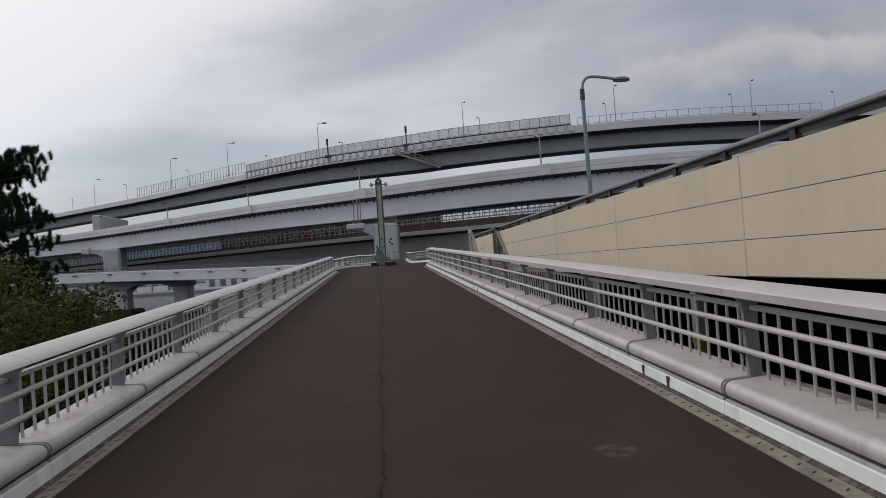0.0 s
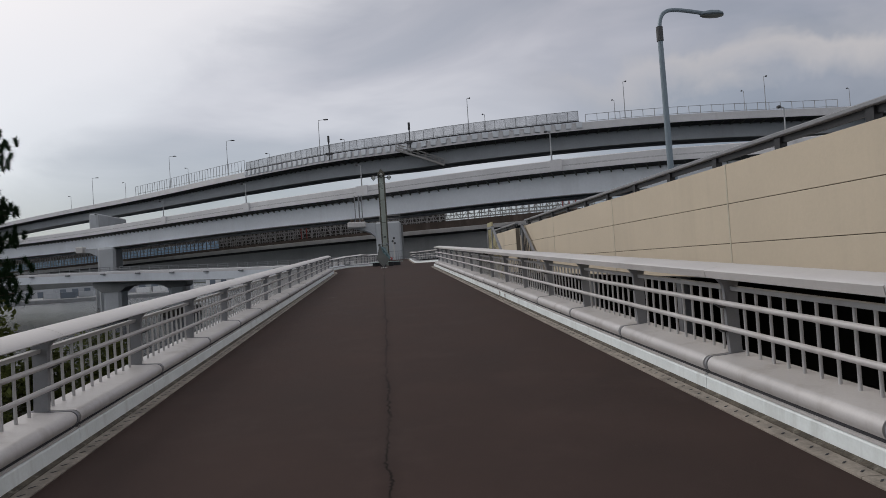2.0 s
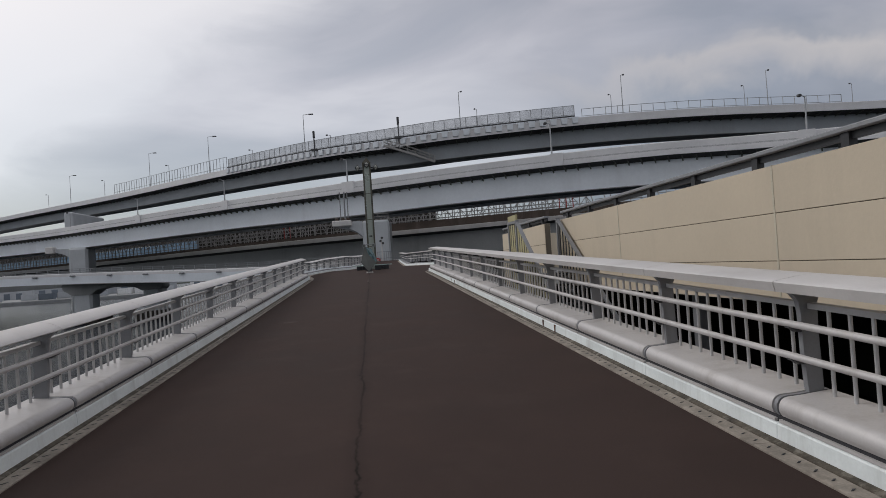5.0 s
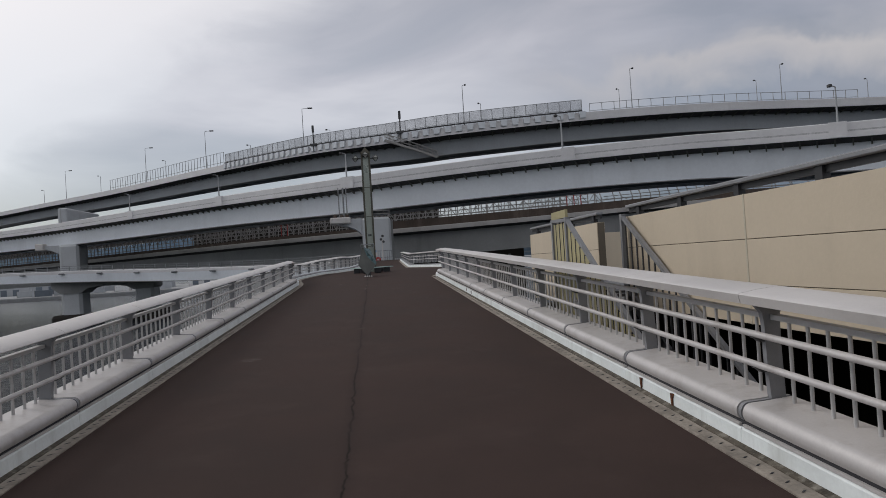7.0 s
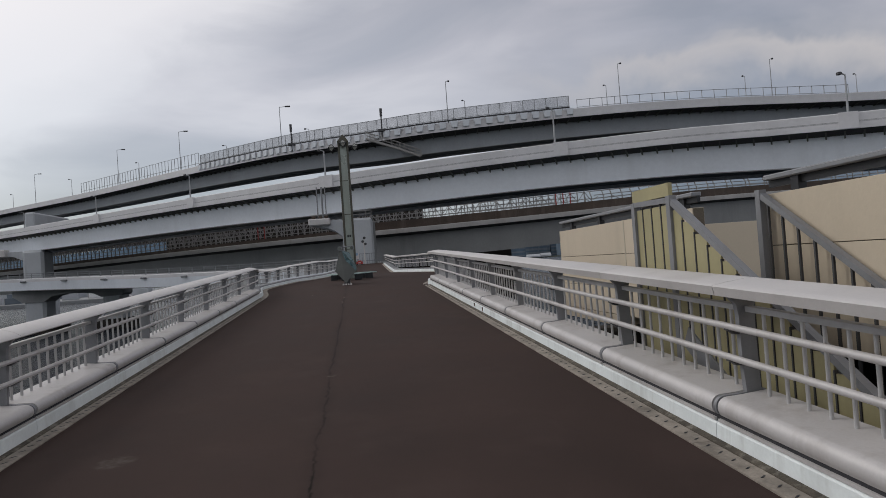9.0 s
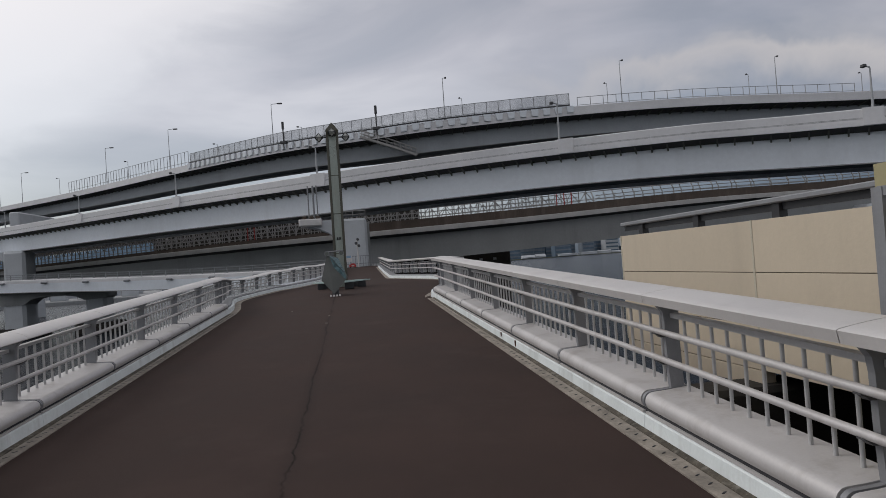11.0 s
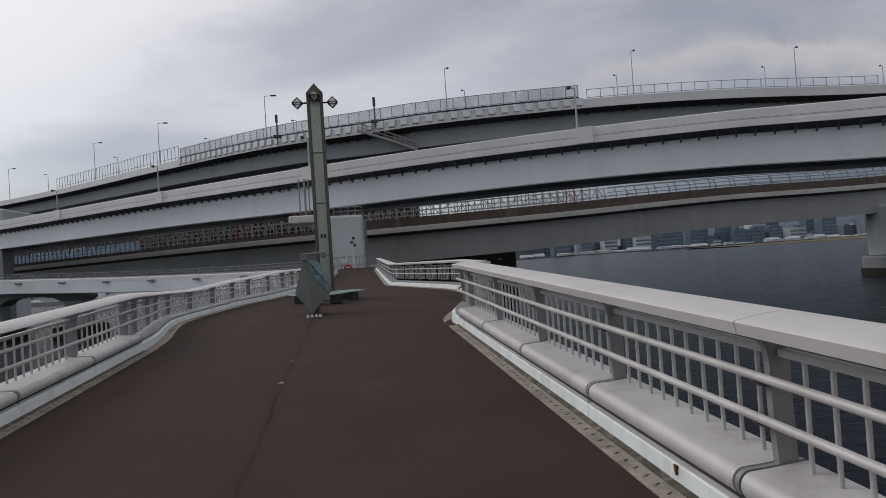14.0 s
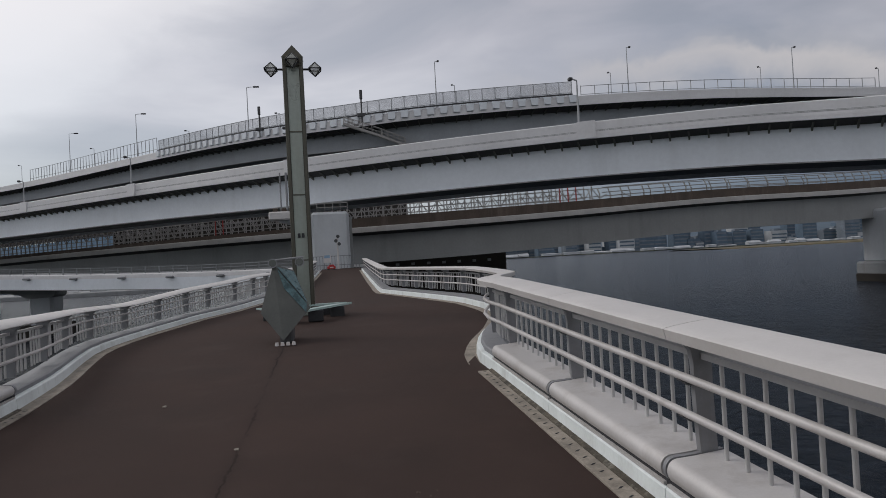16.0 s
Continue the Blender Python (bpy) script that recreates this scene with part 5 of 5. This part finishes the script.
        P = [Vector((r * math.cos(t), r * math.sin(t), 0)) for r, t in ((1.12, a + 0.10), (1.12, b - 0.10), (0.70, b - 0.16), (0.70, a + 0.16))]
        v = [p + Vector((0, 0, 0.215 + 0.006 * p.y)) for p in P] + [p + Vector((0, 0, 0.255 + 0.006 * p.y)) for p in P]
        part("seat", Geo().add(v, [[3, 2, 1, 0], [4, 5, 6, 7], [0, 1, 5, 4], [1, 2, 6, 5], [2, 3, 7, 6], [3, 0, 4, 7]]).mesh("seat", M_BENCH), be)
        for t in (0.2, 0.8):
            c = (P[0].lerp(P[1], t) + P[3].lerp(P[2], t)) / 2
            part("leg", Geo().box((c.x - 0.15, c.y - 0.13, 0.006 * c.y - 0.02), (c.x + 0.15, c.y + 0.13, 0.218 + 0.006 * c.y), 0.02).mesh("leg", M_BLACK), be)


def lantern_material():
    m = bpy.data.materials.new("lantern_glass")
    m.use_nodes = True
    b = m.node_tree.nodes["Principled BSDF"]
    b.inputs["Base Color"].default_value = (0.55, 0.56, 0.52, 1)
    b.inputs["Roughness"].default_value = 0.25
    b.inputs["Alpha"].default_value = 0.55
    return m


M_LANTERN = lantern_material()


# ---------------------------------------------------------------- plants
def leaf_cloud(blobs, count, size, rnd, flat=False):
    """Many small leaves scattered on and in lumps (centre, radius)."""
    v, f = [], []
    tot = sum(r * r for _, r in blobs)
    for c, r in blobs:
        for _ in range(int(count * r * r / tot)):
            d = Vector((rnd.gauss(0, 1), rnd.gauss(0, 1), rnd.gauss(0, 1))).normalized()
            p = Vector(c) + d * r * (0.55 + 0.5 * rnd.random()) * Vector((1, 1, 0.8)).length / 1.6
            a = Vector((rnd.gauss(0, 1), rnd.gauss(0, 1), rnd.gauss(0, 1))).normalized()
            b = a.orthogonal().normalized()
            s = size * (0.6 + 0.8 * rnd.random())
            o = len(v)
            if flat:
                v += [p - b * s * 0.12, p + b * s * 0.12, p + a * s + Vector((0, 0, s * 0.3))]
                f.append([o, o + 1, o + 2])
            else:
                v += [p, p + a * s * 0.5 + b * s * 0.3, p + a * s, p + a * s * 0.5 - b * s * 0.3]
                f.append([o, o + 1, o + 2, o + 3])
    return v, f


def build_plants():
    rnd = random.Random(7)
    # pine
    pine = thing("pine_tree", "dark green pine tree with tufted needle clumps", "tree", at=(-19.7, 34.0, -2.25))
    pine.scale = (1.5, 1.5, 1.5)
    g = Geo()
    g.tube((0, 0, 0), (0.15, 0, 2.6), 0.17, 0.12, 10)
    g.tube((0.15, 0, 2.6), (0.35, 0.1, 5.2), 0.12, 0.07, 10)
    g.tube((0.35, 0.1, 5.2), (0.75, 0.1, 6.9), 0.07, 0.02, 8)
    part("trunk", g.mesh("trunk", M_BARK), pine)
    limbs = []
    for i in range(50):
        h = 2.1 + 4.6 * i / 49
        a = rnd.uniform(0, 6.283)
        L = (2.45 - 0.75 * ((h - 2.6) / 4.1) ** 2) * rnd.uniform(0.75, 1.05)
        base = Vector((0.12 + 0.09 * (h - 2.6), 0.05, h))
        tip = base + Vector((math.cos(a) * L, math.sin(a) * L, 0.25 + 0.35 * rnd.random()))
        limbs.append((base, tip))
        part("limb", Geo().tube(base, tip, 0.045, 0.012, 6).mesh("limb", M_BARK), pine)
    v, f = [], []
    for base, tip in limbs:
        for k in range(25):
            c = base.lerp(tip, 0.2 + 0.8 * k / 22) + Vector((rnd.gauss(0, .24), rnd.gauss(0, .24), rnd.gauss(0.05, .16)))
            up = Vector((rnd.gauss(0, .3), rnd.gauss(0, .3), 1)).normalized()
            for _ in range(150):
                d = (Vector((rnd.gauss(0, 1), rnd.gauss(0, 1), rnd.gauss(0, 1))).normalized() + up * 0.7).normalized()
                b = d.orthogonal().normalized() * 0.010
                s = rnd.uniform(0.10, 0.19)
                o = len(v)
                q = c + up * rnd.uniform(-0.1, 0.16)
                v += [q - b, q + b, q + d * s]
                f.append([o, o + 1, o + 2])
    part("crown", mesh_of("needles", v, f, M_PINE), pine, "tufted dark needles", kind="stuff")
    # shrubs
    lots = [((-4.9, 6.8), 1.2, 3.5), ((-6.4, 8.4), 1.7, 4.3), ((-4.9, 9.4), 1.2, 3.7), ((-6.8, 11.0), 1.6, 4.5), ((-5.2, 11.8), 1.1, 4.0), ((-9.2, 9.0), 2.0, 4.6), ((-5.0, 3.8), 1.3, 3.3), ((-7.5, 5.4), 1.9, 4.2), ((-4.5, 13.2), 0.7, 3.3), ((-9.4, 12.8), 1.9, 4.5), ((-6.2, 13.2), 1.2, 4.0), ((-7.4, 16.0), 1.15, 3.7), ((-10.5, 16.2), 1.6, 4.3), ((-4.75, 16.3), 1.0, 3.0)]
    for (x, y), r, h in lots:
        h *= 0.87
        sh = thing("shrub", "dense olive-green shrub beside the footbridge", "shrub", "shrubs on the quay", at=(x, y, -2.2))
        stems = Geo()
        for i in range(6):
            a = rnd.uniform(0, 6.283)
            stems.tube((0, 0, 0), (math.cos(a) * r * 0.5, math.sin(a) * r * 0.5, h * 0.8), 0.035, 0.012, 5)
        part("stems", stems.mesh("stems", M_BARK), sh)
        blobs = [((rnd.uniform(-r, r) * 0.55, rnd.uniform(-r, r) * 0.55, h * rnd.uniform(0.25, 1.0)), r * rnd.uniform(0.30, 0.55)) for _ in range(22)]
        v, f = leaf_cloud(blobs, int(13000 * r), 0.07, rnd)
        part("crown", mesh_of("leaves", v, f, M_LEAF), sh, kind="stuff")


# ---------------------------------------------------------------- far shore
def build_city():
    rnd = random.Random(11)
    g = Geo()
    g.box((-2500, 1500, -6), (3500, 2600, -2.0))
    tagged(new("far_shore", g.mesh("far_shore", M_FARLAND)), "low hazy far shore across the harbour", "shore", kind="structure")
    # the spit: a long low bank, ragged along its top
    v, f = [], []
    n = 90
    for i in range(n + 1):
        x = 520 + 1100 * i / n
        h = 2.2 * min(1.0, i / 30) * (0.5 + noise.noise((i * 0.45, 0, 0)) * 0.8 + 0.5)
        y = 830 - 0.10 * (x - 520)
        v += [(x, y, -5), (x, y + 3, -3.0), (x, y + 14, -2.8 + max(0.1, h)), (x, y + 130, -2.4 + max(0.1, h)), (x, y + 160, -5)]
    for i in range(n):
        f += [[i * 5 + k, i * 5 + k + 5, i * 5 + k + 6, i * 5 + k + 1] for k in range(4)]
    g = Geo().add(v, f)
    tagged(new("sand_spit", g.mesh("sand_spit", M_SPIT)), "low brown and green spit across the water", "shore", kind="structure")
    x = -1300.0
    while x < 2600:
        w = rnd.uniform(16, 48)
        tall = 34 if x < 300 else 84
        h = rnd.uniform(14, tall) * (1.35 if rnd.random() < 0.2 else 1.0)
        y = 1520 + rnd.uniform(0, 220)
        m = rnd.choice([M_CITY_A, M_CITY_B, M_CITY_C, M_CITY_B, M_CITY_A, M_CITY_C, M_CITY_B])
        if m is M_CITY_A:
            h *= 0.6
        b = thing("far_building", "hazy block-shaped building on the far shore", "building", "buildings of the far shore", at=(x, y, -2))
        g = Geo().box((0, 0, 0), (w, 30, h))
        part("wall", g.mesh("wall", m), b)
        g = Geo().box((w * 0.25, 5, h), (w * 0.6, 20, h + rnd.uniform(2, 6)))
        part("roof_house", g.mesh("roof_house", M_CITY_C), b)
        n = min(5, int(h / 9))
        for k in range(n):
            part("window_band", Geo().box((1.5, -0.4, 4 + k * 9), (w - 1.5, 0.2, 7.5 + k * 9)).mesh("band", M_CITY_B if m is not M_CITY_B else M_CITY_C), b)
        x += w * rnd.uniform(0.35, 0.65)
    x = -1250.0
    while x < 2300:
        w, h = rnd.uniform(14, 44), rnd.uniform(2, 6)
        b = thing("harbour_shed", "low hazy pale harbour shed on the far waterline", "building", "harbour sheds of the far shore", at=(x, 1490 + rnd.uniform(0, 14), -2))
        part("wall", Geo().box((0, 0, 0), (w, 14, h)).mesh("wall", M_CITY_P), b)
        roof = Geo().prism([(-0.6, h), (14.6, h), (7, h + rnd.choice((1.2, 2.0, 5.0)))], "x", -0.5, w + 0.5)
        part("roof", roof.mesh("roof", M_CITY_P), b)
        x += w + rnd.choice((4, 12, 30, 70)) * rnd.random()


def build_port():
    """Hazy pale sheds, stacked containers and a crane on the near shore to the west."""
    rnd = random.Random(21)
    q = Geo().box((-620, 300, -8), (-70, 470, -2.4), 0.3)
    tagged(new("port_quay", q.mesh("port_quay", M_CONC)), "low grey concrete quay of the port across the water", "quay", kind="structure")
    x = -600.0
    while x < -85:
        w, h = rnd.uniform(12, 34), rnd.uniform(4.5, 10)
        b = thing("port_shed", "hazy pale port shed with a low roof across the water", "building", "sheds of the port", at=(x, 330 + rnd.uniform(0, 60), -2.4))
        part("wall", Geo().box((0, 0, 0), (w, 18, h)).mesh("wall", rnd.choice((M_CITY_P, M_PALE, M_CITY_A))), b)
        part("roof", Geo().prism([(-0.6, h), (18.6, h), (9, h + 1.8)], "x", -0.4, w + 0.4).mesh("roof", M_CITY_P), b)
        for k in range(int(w / 6)):
            part("door", Geo().box((2 + k * 6, -0.2, 0), (5 + k * 6, 0.1, h * 0.55)).mesh("door", M_CITY_C), b)
        x += w + rnd.uniform(2, 14)
    for i in range(46):
        c = thing("container", "painted steel shipping container on the port quay", "container", "containers on the port quay", at=(-560 + i * 10.4 + rnd.uniform(-3, 3), 306 + rnd.uniform(0, 12), -2.4))
        part("box", Geo().box((0, 0, 0.05), (6.1, 2.4, 2.6), 0.05).mesh("box", rnd.choice((M_CARRED, M_CARWHITE, M_CITY_P, M_CITY_P, M_CITY_C, M_CITY_A))), c)
        part("end_frame", Geo().box((-0.05, -0.05, 0), (0.12, 2.45, 2.65)).mesh("end_frame", M_TRUSS), c)
    cr = thing("port_crane", "white lattice boom crane on the port quay", "crane", at=(-178, 312, -2.4))
    for sx in (-3, 3):
        for sy in (-3, 3):
            part("leg", Geo().beam((sx, sy, 0), (sx * 0.5, sy * 0.5, 9), 0.5, 0.5).mesh("leg", M_CARWHITE), cr)
    part("cab", Geo().box((-2.2, -2.2, 9), (2.2, 2.6, 11.5), 0.2).mesh("cab", M_CARWHITE), cr)
    for dz in (0, 1.4):
        part("boom", Geo().beam((0, 0, 10 + dz), (15, -3, 19 + dz * 0.3), 0.35, 0.35).mesh("boom", M_CARWHITE), cr)
    for k in range(9):
        a, b2 = k / 9, (k + 1) / 9
        part("lattice", Geo().beam((15 * a, -3 * a, 10 + 9 * a), (15 * b2, -3 * b2, 11.4 + 7.9 * b2), 0.2, 0.2).mesh("lattice", M_CARWHITE), cr)


def build_small_things():
    rnd = random.Random(5)
    # rust runs on the white kerb
    for y0, w, h in ((6.88, 0.05, 0.11), (6.30, 0.06, 0.14), (18.92, 0.05, 0.10), (18.30, 0.05, 0.12), (29.9, 0.04, 0.06), (29.1, 0.04, 0.08)):
        z = deck_z(y0)
        v = [(RIGHT_X - 0.0155, y0 - w * 0.5, z + 0.150), (RIGHT_X - 0.0155, y0 + w * 0.5, z + 0.150), (RIGHT_X - 0.016, y0 + w * 0.35, z + 0.150 - h * 0.5), (RIGHT_X - 0.0165, y0 + w * 0.1, z + 0.150 - h), (RIGHT_X - 0.0165, y0 - w * 0.3, z + 0.150 - h * 0.8), (RIGHT_X - 0.016, y0 - w * 0.2, z + 0.150 - h * 0.4)]
        n = len(v)
        g = Geo().add(v + [(x + 0.012, y, q) for x, y, q in v], [list(range(n)), list(range(2 * n - 1, n - 1, -1))] + [[i, (i + 1) % n, n + (i + 1) % n, n + i] for i in range(n)])
        tagged(new("rust_run", g.mesh("rust_run", M_RUST)), "orange-brown rust run on the white kerb", "rust", "rust runs on the kerb")
    # at the foot of the pier
    z = deck_z(82)
    b = thing("barrier", "small red and white works barrier before the pier", "barrier", at=(1.05, 82.0, z))
    b.scale = (0.8, 0.8, 0.7)
    part("body", Geo().box((-0.40, -0.1, 0.08), (0.40, 0.1, 0.40), 0.04).mesh("body", M_CARRED), b)
    part("top", Geo().box((-0.22, -0.08, 0.40), (0.26, 0.08, 0.56), 0.03).mesh("top", M_CARRED), b)
    for x in (-0.28, 0.28):
        part("foot", Geo().box((x - 0.08, -0.18, 0.0), (x + 0.08, 0.18, 0.09), 0.02).mesh("foot", M_TYRE), b)
    part("plate", Geo().box((-0.15, -0.115, 0.18), (0.18, -0.10, 0.30)).mesh("plate", M_CAP), b, "white plate")
    n = thing("notice_board", "small blue and white notice board on a stand", "sign", at=(0.75, 82.8, z))
    part("board", Geo().box((-0.28, -0.03, 0.55), (0.28, 0.03, 1.20), 0.01).mesh("board", M_CAP), n)
    part("header", Geo().box((-0.22, -0.04, 0.92), (0.22, -0.031, 1.15)).mesh("header", M_GLASSWALL), n, "blue header")
    for x in (-0.24, 0.24):
        part("leg", Geo().box((x - 0.025, -0.02, 0), (x + 0.025, 0.02, 0.56)).mesh("leg", M_POST), n)
    p = thing("camera_pole", "pale pole with two dark round loudspeakers", "pole", at=(1.62, 82.9, z))
    part("pole", Geo().tube((0, 0, 0), (0, 0, 2.55), 0.07, 0.06).mesh("pole", M_CAP), p)
    for x, q in ((-0.12, 2.25), (0.13, 2.0), (0.05, 2.6)):
        part("loudspeaker", Geo().tube((x, -0.05, q), (x, -0.4, q), 0.06, 0.14, 10).mesh("loudspeaker", M_DARKSTEEL), p)
    # pale scuffs and litter on the deck
    for x, y, r in ((0.12, 33.95, 0.030), (0.14, 35.3, 0.022), (-0.80, 37.0, 0.020)):
        z = deck_z(y)
        pts = [(x + r * rnd.uniform(0.6, 1.2) * math.cos(a), y + 1.6 * r * rnd.uniform(0.6, 1.2) * math.sin(a)) for a in [k * 0.785 for k in range(8)]]
        tagged(new("paper_scrap", Geo().prism(pts, "z", z - 0.002, z + 0.012).mesh("paper_scrap", M_GUTTER)), "crumpled pale scrap lying on the asphalt", "litter", "scraps on the deck")
    g = Geo()
    for _ in range(12):
        x, y, a = 1.46 + rnd.gauss(0, 0.05), 34.0 + rnd.gauss(0, 0.06), rnd.uniform(0, 6.28)
        g.beam((x, y, deck_z(y) + 0.008), (x + 0.09 * math.cos(a), y + 0.09 * math.sin(a), deck_z(y) + 0.012), 0.008, 0.006)
    tagged(new("twigs", g.mesh("twigs", M_BARK)), "small heap of dark twigs on the asphalt", "twigs", kind="stuff")


build_ground()
build_deck()
build_terrace()
build_roads()
build_pylon()
build_plants()
build_city()
build_port()
build_small_things()
build_railings()
